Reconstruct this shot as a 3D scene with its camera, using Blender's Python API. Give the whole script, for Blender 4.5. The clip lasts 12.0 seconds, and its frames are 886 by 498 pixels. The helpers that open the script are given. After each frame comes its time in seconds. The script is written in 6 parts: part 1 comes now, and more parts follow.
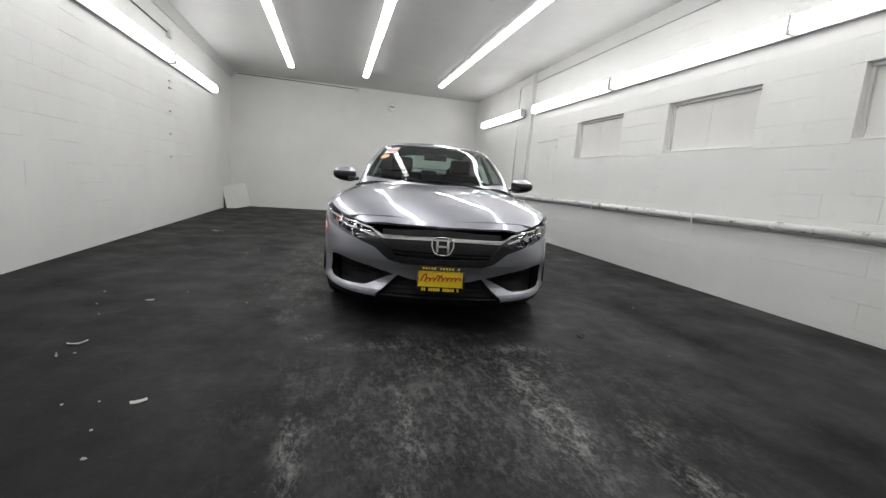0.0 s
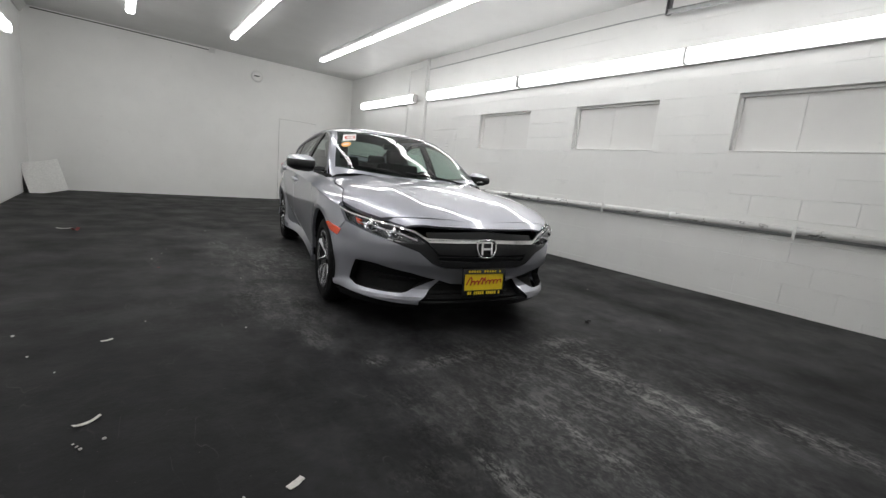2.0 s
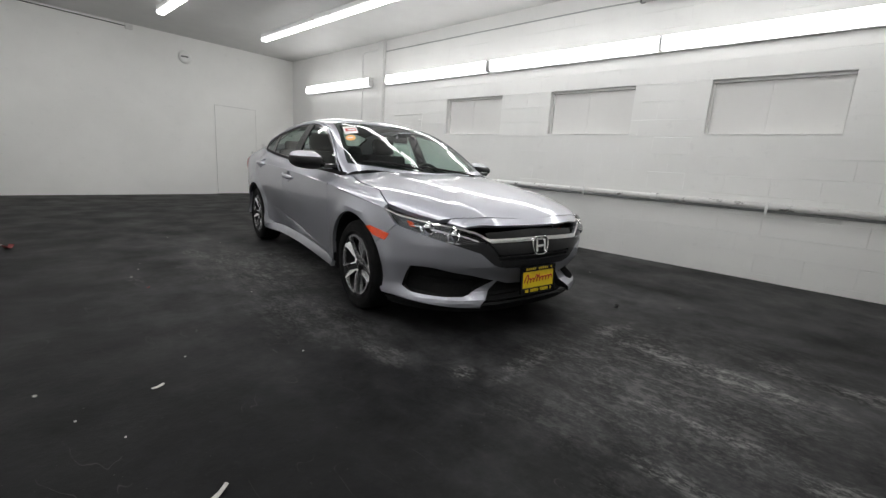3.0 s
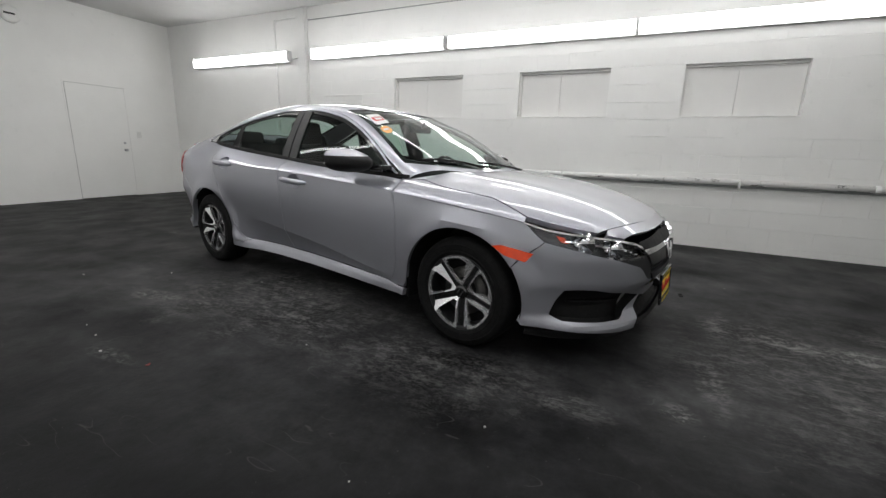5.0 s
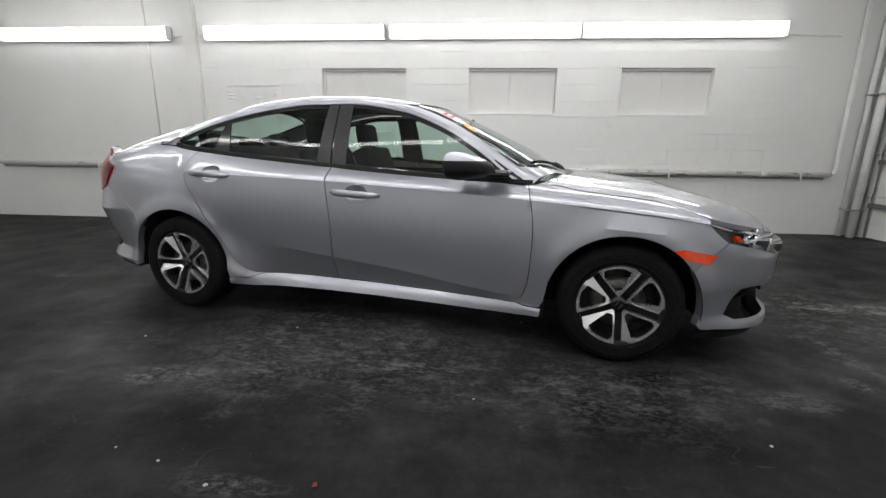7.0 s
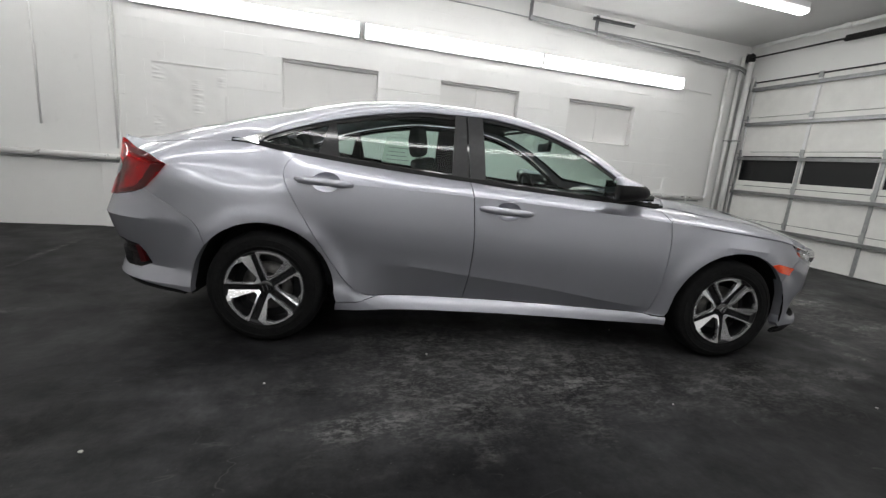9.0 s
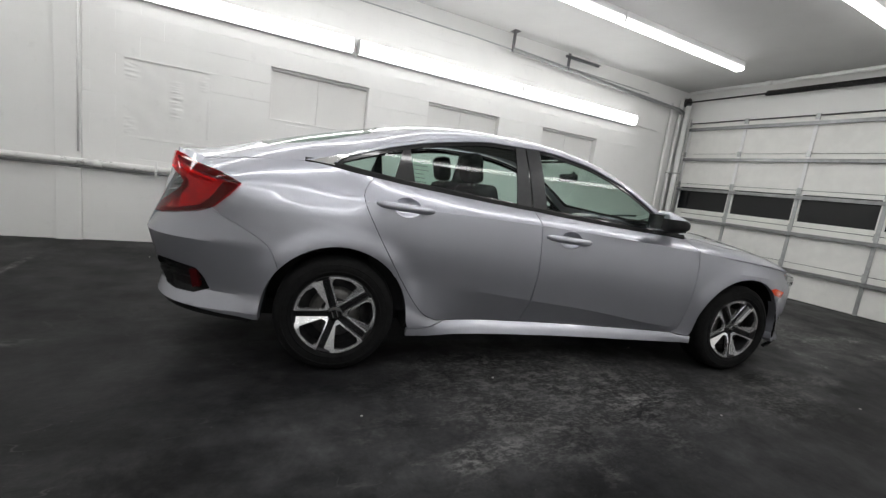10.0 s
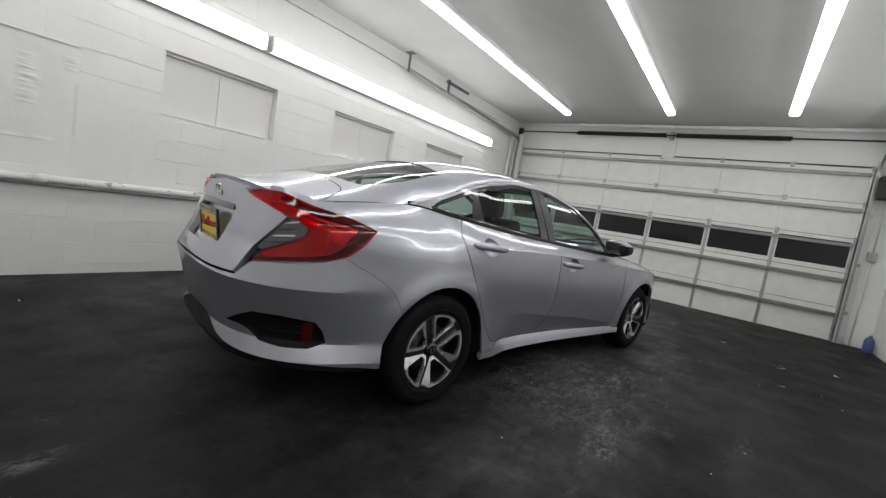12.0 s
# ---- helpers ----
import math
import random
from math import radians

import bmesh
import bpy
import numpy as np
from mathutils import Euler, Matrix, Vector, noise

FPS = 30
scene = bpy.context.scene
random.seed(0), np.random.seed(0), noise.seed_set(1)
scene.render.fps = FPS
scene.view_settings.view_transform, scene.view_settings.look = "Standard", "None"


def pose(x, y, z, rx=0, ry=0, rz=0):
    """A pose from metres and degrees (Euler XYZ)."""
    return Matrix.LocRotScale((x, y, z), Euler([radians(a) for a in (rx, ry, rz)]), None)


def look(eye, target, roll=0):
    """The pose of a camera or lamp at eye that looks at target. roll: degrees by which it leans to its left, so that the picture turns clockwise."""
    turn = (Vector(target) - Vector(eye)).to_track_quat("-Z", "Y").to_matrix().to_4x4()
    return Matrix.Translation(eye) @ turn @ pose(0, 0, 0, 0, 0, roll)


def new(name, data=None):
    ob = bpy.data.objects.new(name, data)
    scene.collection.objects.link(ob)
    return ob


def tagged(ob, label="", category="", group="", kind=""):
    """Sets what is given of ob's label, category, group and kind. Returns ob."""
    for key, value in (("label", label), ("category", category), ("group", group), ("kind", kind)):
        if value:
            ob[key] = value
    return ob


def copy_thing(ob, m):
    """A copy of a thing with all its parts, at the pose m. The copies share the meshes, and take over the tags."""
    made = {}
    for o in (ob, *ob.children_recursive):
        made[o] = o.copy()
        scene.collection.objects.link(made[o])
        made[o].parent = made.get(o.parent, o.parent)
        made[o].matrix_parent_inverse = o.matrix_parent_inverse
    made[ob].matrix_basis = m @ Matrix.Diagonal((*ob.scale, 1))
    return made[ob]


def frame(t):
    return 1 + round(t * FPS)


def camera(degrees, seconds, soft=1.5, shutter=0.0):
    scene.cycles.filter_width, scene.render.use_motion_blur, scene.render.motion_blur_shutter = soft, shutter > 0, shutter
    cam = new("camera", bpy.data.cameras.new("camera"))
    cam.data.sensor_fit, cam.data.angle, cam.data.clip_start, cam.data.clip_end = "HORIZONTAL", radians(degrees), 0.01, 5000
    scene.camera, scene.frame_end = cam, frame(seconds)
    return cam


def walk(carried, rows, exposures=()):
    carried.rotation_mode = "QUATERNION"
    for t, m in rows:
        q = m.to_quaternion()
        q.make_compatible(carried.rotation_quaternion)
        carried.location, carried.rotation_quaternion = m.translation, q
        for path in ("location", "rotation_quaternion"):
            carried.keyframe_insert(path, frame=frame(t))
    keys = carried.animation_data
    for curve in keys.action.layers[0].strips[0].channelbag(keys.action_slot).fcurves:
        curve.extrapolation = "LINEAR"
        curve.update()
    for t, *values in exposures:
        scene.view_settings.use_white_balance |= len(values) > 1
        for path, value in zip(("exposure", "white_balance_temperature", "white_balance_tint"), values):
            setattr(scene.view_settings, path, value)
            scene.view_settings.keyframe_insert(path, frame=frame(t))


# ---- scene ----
cam = camera(93.4, 12.0, soft=1.4)
PATH = [
    (0, (0.059, 0.103, 0.965), (0.577, 2.009, 0.652), 4.2),
    (0.5, (-0.2, 0.142, 0.966), (0.478, 2.005, 0.7), 6.4),
    (1, (-0.482, 0.339, 0.984), (0.383, 2.115, 0.676), 6.6),
    (1.5, (-0.814, 0.523, 0.994), (0.291, 2.158, 0.666), 6.1),
    (2, (-1.08, 0.776, 0.986), (0.135, 2.327, 0.644), 5.6),
    (2.5, (-1.329, 1.096, 1.013), (0.015, 2.535, 0.659), 4.2),
    (3, (-1.571, 1.384, 1.02), (-0.118, 2.7, 0.621), 3.7),
    (3.2, (-1.629, 1.51, 0.998), (-0.144, 2.797, 0.628), 3.9),
    (4.8, (-1.914, 2.698, 1.081), (-0.179, 3.584, 0.629), 1.8),
    (5, (-1.911, 2.845, 1.067), (-0.149, 3.671, 0.603), 1.8),
    (5.5, (-1.975, 3.232, 1.074), (-0.143, 3.87, 0.586), 1.2),
    (6, (-1.946, 3.633, 1.065), (-0.066, 4.131, 0.602), 2.1),
    (6.5, (-1.979, 4.03, 1.062), (-0.058, 4.336, 0.599), 0.5),
    (7, (-1.952, 4.424, 1.065), (-0.012, 4.564, 0.6), 0.7),
    (7.2, (-1.925, 4.598, 1.068), (0.015, 4.68, 0.587), 1.4),
    (8.8, (-1.749, 5.886, 1.042), (0.152, 5.428, 0.624), 5.3),
    (9, (-1.74, 6.055, 1.055), (0.133, 5.485, 0.646), 4.8),
    (9.5, (-1.64, 6.429, 1.046), (0.179, 5.696, 0.656), 6.0),
    (10, (-1.495, 6.814, 1.05), (0.267, 5.92, 0.74), 7.4),
    (10.5, (-1.368, 7.218, 1.058), (0.304, 6.157, 0.775), 7.6),
    (11, (-1.126, 7.558, 1.074), (0.423, 6.327, 0.781), 10.2),
    (11.5, (-0.939, 7.924, 1.092), (0.397, 6.451, 0.878), 7.6),
    (12, (-0.656, 8.165, 1.088), (0.491, 6.538, 0.891), 9.3),
]
walk(cam, [(t, look(eye, target, roll)) for t, eye, target, roll in PATH], exposures=[(0.0, 0.20), (1.5, 0.13), (3.0, 0.09), (5.5, 0.08), (7.0, 0.18), (9.0, 0.20), (10.5, 0.18), (11.5, 0.12), (12.0, 0.02)])

# ---- light ----
world = bpy.data.worlds.new("closed_room")
scene.world = world
world.use_nodes = True
world.node_tree.nodes["Background"].inputs[0].default_value = (0.5, 0.55, 0.6, 1)
world.node_tree.nodes["Background"].inputs[1].default_value = 0.01
TUBE_WALL, TUBE_CEIL = 10.6, 11.0


# ---- materials ----
class Nodes:
    """A short way to write a node material."""

    def __init__(self, name):
        self.mat = bpy.data.materials.new(name)
        self.mat.use_nodes = True
        self.tree = self.mat.node_tree
        self.bsdf = self.tree.nodes["Principled BSDF"]

    def add(self, kind, **values):
        node = self.tree.nodes.new("ShaderNode" + kind)
        for key, value in values.items():
            node.inputs[key.replace("_", " ")].default_value = value
        return node

    def link(self, a, b):
        self.tree.links.new(a, b)

    def coords(self, scale=(1, 1, 1)):
        geo = self.add("NewGeometry")
        mapping = self.add("Mapping")
        mapping.inputs["Scale"].default_value = scale
        self.link(geo.outputs["Position"], mapping.inputs["Vector"])
        return mapping.outputs[0]

    def noise(self, scale, detail=4.0, rough=0.55, stretch=(1, 1, 1)):
        node = self.add("TexNoise", Scale=scale, Detail=detail, Roughness=rough)
        self.link(self.coords(stretch), node.inputs["Vector"])
        return node.outputs["Fac"]

    def ramp(self, fac, stops):
        node = self.add("ValToRGB")
        el = node.color_ramp.elements
        while len(el) < len(stops):
            el.new(0.5)
        for e, (pos, col) in zip(el, stops):
            e.position = pos
            e.color = (*col, 1) if isinstance(col, tuple) else (col, col, col, 1)
        self.link(fac, node.inputs[0])
        return node.outputs[0]

    def mix(self, fac, a, b, mode="MIX"):
        node = self.tree.nodes.new("ShaderNodeMix")
        node.data_type, node.blend_type = "RGBA", mode
        for socket, value in ((node.inputs[0], fac), (node.inputs[6], a), (node.inputs[7], b)):
            if isinstance(value, (int, float)):
                socket.default_value = value if socket == node.inputs[0] else (value, value, value, 1)
            elif isinstance(value, tuple):
                socket.default_value = (*value, 1)
            else:
                self.link(value, socket)
        return node.outputs[2]

    def math(self, op, a, b=0.0):
        node = self.tree.nodes.new("ShaderNodeMath")
        node.operation = op
        for socket, value in zip(node.inputs, (a, b)):
            if isinstance(value, (int, float)):
                socket.default_value = value
            else:
                self.link(value, socket)
        return node.outputs[0]

    def bump(self, height, strength, distance=0.01):
        node = self.add("Bump", Strength=strength, Distance=distance)
        self.link(height, node.inputs["Height"])
        self.link(node.outputs[0], self.bsdf.inputs["Normal"])

    def set(self, **values):
        for key, value in values.items():
            socket = self.bsdf.inputs[key.replace("_", " ")]
            if isinstance(value, (int, float)):
                socket.default_value = value
            elif isinstance(value, tuple):
                socket.default_value = (*value, 1)
            else:
                self.link(value, socket)
        return self


def plain(name, colour, rough=0.5, metal=0.0, grain=0.08, scale=40.0, coat=0.0, bump=0.0, spec=0.5):
    """A simple surface whose tone and gloss vary a little."""
    n = Nodes(name)
    tone = n.noise(scale, 5.0)
    dark = tuple(c * (1 - grain) for c in colour)
    light = tuple(min(1, c * (1 + grain)) for c in colour)
    n.set(Base_Color=n.ramp(tone, [(0.3, dark), (0.7, light)]), Metallic=metal, Coat_Weight=coat, Specular_IOR_Level=spec)
    n.set(Roughness=n.ramp(n.noise(scale * 0.3), [(0.3, rough * 0.88), (0.7, min(1, rough * 1.12))]))
    if bump:
        n.bump(tone, bump, 0.004)
    return n.mat


def glow(name, colour, strength):
    n = Nodes(name)
    n.set(Base_Color=colour, Emission_Color=colour, Emission_Strength=strength, Roughness=0.4)
    return n.mat


def wall_paint(name, colour, bump=0.25):
    n = Nodes(name)
    stain = n.ramp(n.noise(0.9, 6.0, 0.6), [(0.35, tuple(c * 0.93 for c in colour)), (0.7, colour)])
    grime = n.ramp(n.noise(9.0, 8.0, 0.7), [(0.28, 0.93), (0.40, 1.0)])
    info = n.add("ObjectInfo")
    tint = n.ramp(info.outputs["Random"], [(0.0, 0.985), (1.0, 1.0)])
    n.set(Base_Color=n.mix(1.0, n.mix(1.0, stain, grime, "MULTIPLY"), tint, "MULTIPLY"))
    n.set(Roughness=n.ramp(n.noise(3.0), [(0.3, 0.42), (0.7, 0.6)]))
    grain = n.math("ADD", n.noise(55.0, 6.0, 0.6), n.math("MULTIPLY", n.noise(4.0, 3.0), 1.5))
    n.bump(grain, bump, 0.006)
    return n.mat


# worn patches of the floor: middle, half sizes, strength
WORN = ((1.02, 1.75, 0.20, 0.75, 1.0), (1.36, 1.42, 0.16, 0.28, 0.6), (0.38, 1.62, 0.10, 0.45, 0.8), (-0.06, 1.50, 0.08, 0.40, 0.8), (0.30, 2.42, 0.45, 0.10, 0.5), (-0.05, 2.58, 0.10, 0.10, 0.8), (1.15, 2.30, 0.35, 0.16, 0.6),
        (-0.08, 4.76, 0.14, 0.45, 0.7), (-0.24, 5.85, 0.12, 0.40, 0.7), (0.05, 5.38, 0.22, 0.45, 0.5), (1.15, 7.82, 0.09, 0.16, 0.5), (-0.87, 5.20, 0.06, 0.25, 0.4), (2.7, 8.34, 0.80, 0.05, 0.8), (-0.2, 3.0, 0.12, 0.3, 0.4), (0.1, 5.1, 0.75, 1.3, 0.5), (0.7, 1.8, 1.1, 1.0, 0.38), (1.32, 1.0, 0.14, 0.5, 0.8), (0.30, 1.1, 0.12, 0.3, 0.9), (-0.2, 3.8, 0.45, 0.8, 0.36), (1.5, 1.6, 0.5, 0.7, 0.15))


def floor_paint():
    n = Nodes("worn dark floor paint")
    dark = n.ramp(n.noise(1.3, 6.0, 0.62), [(0.3, (0.0030, 0.0030, 0.0036)), (0.7, (0.0062, 0.0062, 0.0072))])
    # where the black coat has rubbed thin the grey concrete shows through, in ragged stretches along the bays
    thin = n.ramp(n.noise(0.85, 10.0, 0.66, (1.25, 0.7, 1)), [(0.40, 0.0), (0.62, 1.0)])
    sep = n.add("SeparateXYZ")
    n.link(n.coords(), sep.inputs[0])
    shift = n.ramp(n.math("MULTIPLY", sep.outputs[1], 0.1), [(0.24, 0.0), (0.36, 0.07), (0.52, 0.10), (0.63, 0.04)])
    lane = n.ramp(n.math("ADD", n.math("ADD", n.math("MULTIPLY", sep.outputs[0], 0.25), 0.5), shift), [(0.26, 0.03), (0.49, 1.0)])
    thin = n.math("MULTIPLY", thin, lane)
    fade = n.ramp(n.math("MULTIPLY", sep.outputs[1], 0.1), [(0.66, 1.0), (0.76, 0.10)])
    mott = n.ramp(n.noise(6.5, 9.0, 0.72), [(0.34, 0.55), (0.66, 1.40)])
    base = n.mix(1.0, n.mix(n.math("MULTIPLY", thin, fade), dark, (0.044, 0.0445, 0.046)), mott, "MULTIPLY")
    wear = None
    for x, y, rx, ry, k in WORN:
        geo = n.add("NewGeometry")
        warp = n.add("TexNoise", Scale=2.6, Detail=9.0, Roughness=0.68)
        n.link(geo.outputs["Position"], warp.inputs["Vector"])
        mapping = n.add("Mapping")
        mapping.inputs["Location"].default_value = (-x / rx, -y / ry, 0)
        mapping.inputs["Scale"].default_value = (1 / rx, 1 / ry, 0)
        n.link(geo.outputs["Position"], mapping.inputs["Vector"])
        ln = n.add("VectorMath")
        ln.operation = "LENGTH"
        n.link(mapping.outputs[0], ln.inputs[0])
        far = n.math("ADD", ln.outputs["Value"], n.math("MULTIPLY", n.math("SUBTRACT", warp.outputs["Fac"], 0.5), 1.6))
        one = n.math("MULTIPLY", n.ramp(far, [(0.30, 1.0), (0.95, 0.0)]), k)
        wear = one if wear is None else n.math("MAXIMUM", wear, one)
    scrape = n.ramp(n.noise(11.0, 9.0, 0.8, (1.3, 0.6, 1)), [(0.50, 0.0), (0.575, 1.0)])
    speck = n.ramp(n.noise(34.0, 7.0, 0.8, (1.5, 0.8, 1)), [(0.50, 0.0), (0.545, 1.0)])
    worn = n.math("MULTIPLY", wear, n.math("ADD", n.math("MULTIPLY", scrape, 0.6), n.math("MULTIPLY", speck, 0.4)))
    # faint wear and dust everywhere, in long smears
    smear = n.ramp(n.noise(1.1, 7.0, 0.66, (1.4, 0.6, 1)), [(0.50, 0.0), (0.70, 1.0)])
    haze = n.math("MULTIPLY", n.math("MULTIPLY", smear, lane), n.ramp(n.noise(16.0, 8.0, 0.75), [(0.42, 0.0), (0.64, 0.6)]))
    # pale flecks of grit
    fleck = n.ramp(n.noise(75.0, 2.0, 0.5), [(0.735, 0.0), (0.76, 1.0)])
    # scratches: thin broken lines
    lines2 = n.math("ABSOLUTE", n.math("SUBTRACT", n.noise(3.7, 2.0, 0.4, (2.2, 0.6, 1)), 0.47))
    lines2 = n.math("MULTIPLY", n.ramp(lines2, [(0.001, 1.0), (0.0045, 0.0)]), n.ramp(n.noise(2.9, 4.0, 0.6), [(0.54, 0.0), (0.60, 1.0)]))
    col = n.mix(n.math("MULTIPLY", haze, 0.55), base, (0.085, 0.083, 0.080))
    col = n.mix(n.math("MULTIPLY", worn, 0.95), col, (0.25, 0.248, 0.240))
    col = n.mix(n.math("MULTIPLY", lines2, 0.2), col, (0.17, 0.168, 0.16))
    col = n.mix(n.math("MULTIPLY", fleck, 0.5), col, (0.12, 0.12, 0.115))
    n.set(Base_Color=col, Specular_IOR_Level=0.115)
    n.set(Roughness=n.ramp(n.noise(2.2, 6.0, 0.6), [(0.3, 0.40), (0.7, 0.62)]))
    n.bump(n.math("ADD", n.noise(26.0, 8.0, 0.65), n.math("MULTIPLY", n.noise(1.6, 2.0), 2.0)), 0.25, 0.006)
    return n.mat


WALL = wall_paint("white wall paint", (0.825, 0.825, 0.81), 0.16)
BACK = wall_paint("white plaster paint", (0.87, 0.87, 0.85), 0.10)
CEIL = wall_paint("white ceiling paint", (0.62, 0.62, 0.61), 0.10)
FLOOR = floor_paint()
BOARD = wall_paint("painted board", (0.76, 0.755, 0.74), 0.08)
DOORW = plain("white door panel", (0.78, 0.78, 0.75), 0.45, 0, 0.05, 6.0)
GALV = plain("galvanised steel", (0.42, 0.43, 0.43), 0.42, 0.85, 0.15, 25.0)
PIPEW = plain("white painted pipe", (0.78, 0.78, 0.77), 0.35, 0, 0.06, 12.0)
def flaking():
    n = Nodes("flaking white pipe paint")
    bare = n.ramp(n.noise(14.0, 8.0, 0.7, (1, 0.5, 1)), [(0.57, 0.0), (0.62, 1.0)])
    soot = n.ramp(n.noise(2.2, 6.0, 0.6), [(0.35, (0.74, 0.74, 0.73)), (0.65, (0.84, 0.84, 0.825))])
    n.set(Base_Color=n.mix(n.math("MULTIPLY", bare, 0.8), soot, (0.10, 0.098, 0.095)), Roughness=0.42)
    n.bump(n.noise(30.0, 6.0, 0.6), 0.3, 0.003)
    return n.mat


FLAKY = flaking()
# GALV darkened, so the colour carries the shade under each strut
STRUT = plain("shade-darkened galvanised strut", (0.26, 0.265, 0.265), 0.4, 0.75, 0.2, 20.0)
DULL = plain("dull grey steel", (0.20, 0.20, 0.205), 0.5, 0.7, 0.2, 25.0)
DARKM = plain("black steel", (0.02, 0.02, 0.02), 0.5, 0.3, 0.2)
HOUSE = plain("white enamelled steel", (0.8, 0.8, 0.8), 0.35, 0, 0.03)
TUBEW = glow("lit wall diffuser", (0.99, 0.985, 0.98), TUBE_WALL)
TUBEWE = glow("lit edge of a wall diffuser", (0.99, 0.985, 0.98), TUBE_WALL * 0.28)
TUBECE = glow("lit edge of a ceiling diffuser", (0.99, 0.985, 0.98), TUBE_CEIL * 0.22)
TUBEC = glow("lit ceiling diffuser", (0.99, 0.985, 0.98), TUBE_CEIL)
PLASTIC_W = plain("white plastic", (0.7, 0.7, 0.68), 0.4)
NIGHT = plain("dark window glass", (0.006, 0.007, 0.008), 0.12, 0, 0.2)


# ---- mesh helpers ----
def finish(bm, name, material, parent=None, label="", smooth=False):
    me = bpy.data.meshes.new(name)
    bm.to_mesh(me)
    bm.free()
    for m in material if isinstance(material, (list, tuple)) else [material]:
        me.materials.append(m)
    if smooth:
        for p in me.polygons:
            p.use_smooth = True
    ob = new(name, me)
    if parent is not None:
        ob.parent = parent
    if label:
        ob["label"] = label
    return ob


def part(name, bm, material, parent, label="", smooth=False):
    return finish(bm, name, material, parent, label, smooth)


def empty(name, m, label, category, group="", kind=""):
    ob = new(name)
    ob.matrix_world = m
    return tagged(ob, label, category, group, kind)


def box(bm, x0, x1, y0, y1, z0, z1, bevel=0.0):
    vs = [bm.verts.new((x, y, z)) for x in (x0, x1) for y in (y0, y1) for z in (z0, z1)]
    fs = [bm.faces.new([vs[i] for i in q]) for q in ((0, 1, 3, 2), (4, 6, 7, 5), (0, 4, 5, 1), (2, 3, 7, 6), (0, 2, 6, 4), (1, 5, 7, 3))]
    if bevel:
        bmesh.ops.bevel(bm, geom=list({e for f in fs for e in f.edges}), offset=bevel, segments=2, affect="EDGES", profile=0.6)
    return bm


def boxes(*dims, bevel=0.0):
    bm = bmesh.new()
    for d in dims:
        box(bm, *d, bevel=bevel)
    return bm


def tube(bm, points, radius, sides=10, cap=True):
    """A round bar along a line of points."""
    pts = [Vector(p) for p in points]
    rings, up = [], None
    for i, p in enumerate(pts):
        a = (p - pts[i - 1]).normalized() if i else None
        b = (pts[i + 1] - p).normalized() if i < len(pts) - 1 else None
        d = (a + b).normalized() if a and b else (a or b)
        if up is None:
            up = d.orthogonal().normalized()
        up = (up - d * up.dot(d)).normalized()
        side = d.cross(up)
        r = radius[i] if isinstance(radius, (list, tuple)) else radius
        k = 1 / max(0.5, (a.dot(d) if a else 1))
        rings.append([bm.verts.new(p + (up * math.cos(t) + side * math.sin(t)) * r * k) for t in [2 * math.pi * j / sides for j in range(sides)]])
    for r0, r1 in zip(rings, rings[1:]):
        for j in range(sides):
            f = bm.faces.new((r0[j], r0[(j + 1) % sides], r1[(j + 1) % sides], r1[j]))
            f.smooth = True
    if cap:
        bm.faces.new(rings[0][::-1])
        bm.faces.new(rings[-1])
    return bm


def tubes(*lines, radius=0.01, sides=10):
    bm = bmesh.new()
    for line in lines:
        tube(bm, line, radius, sides)
    return bm


# ---- room ----
XL, XR, YG, YB, H = -2.45, 3.975, -0.675, 11.9, 3.285
WINDOWS = ((1.413, 2.57), (3.386, 4.538), (5.373, 6.526))
WZ0, WZ1 = 1.53, 2.11

bm = bmesh.new()
bmesh.ops.create_grid(bm, x_segments=2, y_segments=2, size=1)
for v in bm.verts:
    v.co.x = XL - 0.3 + (v.co.x + 1) / 2 * (XR - XL + 0.6)
    v.co.y = YG - 0.8 + (v.co.y + 1) / 2 * (YB - YG + 1.1)
floor = tagged(finish(bm, "floor", FLOOR), "dark grey painted concrete floor, scuffed and dusty", "floor", kind="structure")

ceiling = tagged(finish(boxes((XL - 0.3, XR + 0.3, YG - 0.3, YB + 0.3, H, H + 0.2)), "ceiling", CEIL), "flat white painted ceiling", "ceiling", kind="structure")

# right wall, pierced by three boarded windows
cuts = [YG - 0.3] + [v for w in WINDOWS for v in w] + [YB + 0.3]
bm = bmesh.new()
for a, b in zip(cuts[0::2], cuts[1::2]):
    box(bm, XR, XR + 0.3, a, b, 0, H)
for a, b in WINDOWS:
    box(bm, XR, XR + 0.3, a, b, 0, WZ0)
    box(bm, XR, XR + 0.3, a, b, WZ1, H)
wall_right = tagged(finish(bm, "wall_east", WALL), "white painted concrete block wall", "wall", kind="structure")
wall_left = tagged(finish(boxes((XL - 0.3, XL, YG - 0.3, YB + 0.3, 0, H)), "wall_west", WALL), "white painted concrete block wall", "wall", kind="structure")
wall_back = tagged(finish(boxes((XL, XR, YB, YB + 0.3, 0, H)), "wall_north", BACK), "smooth white painted wall at the back of the garage", "wall", kind="structure")

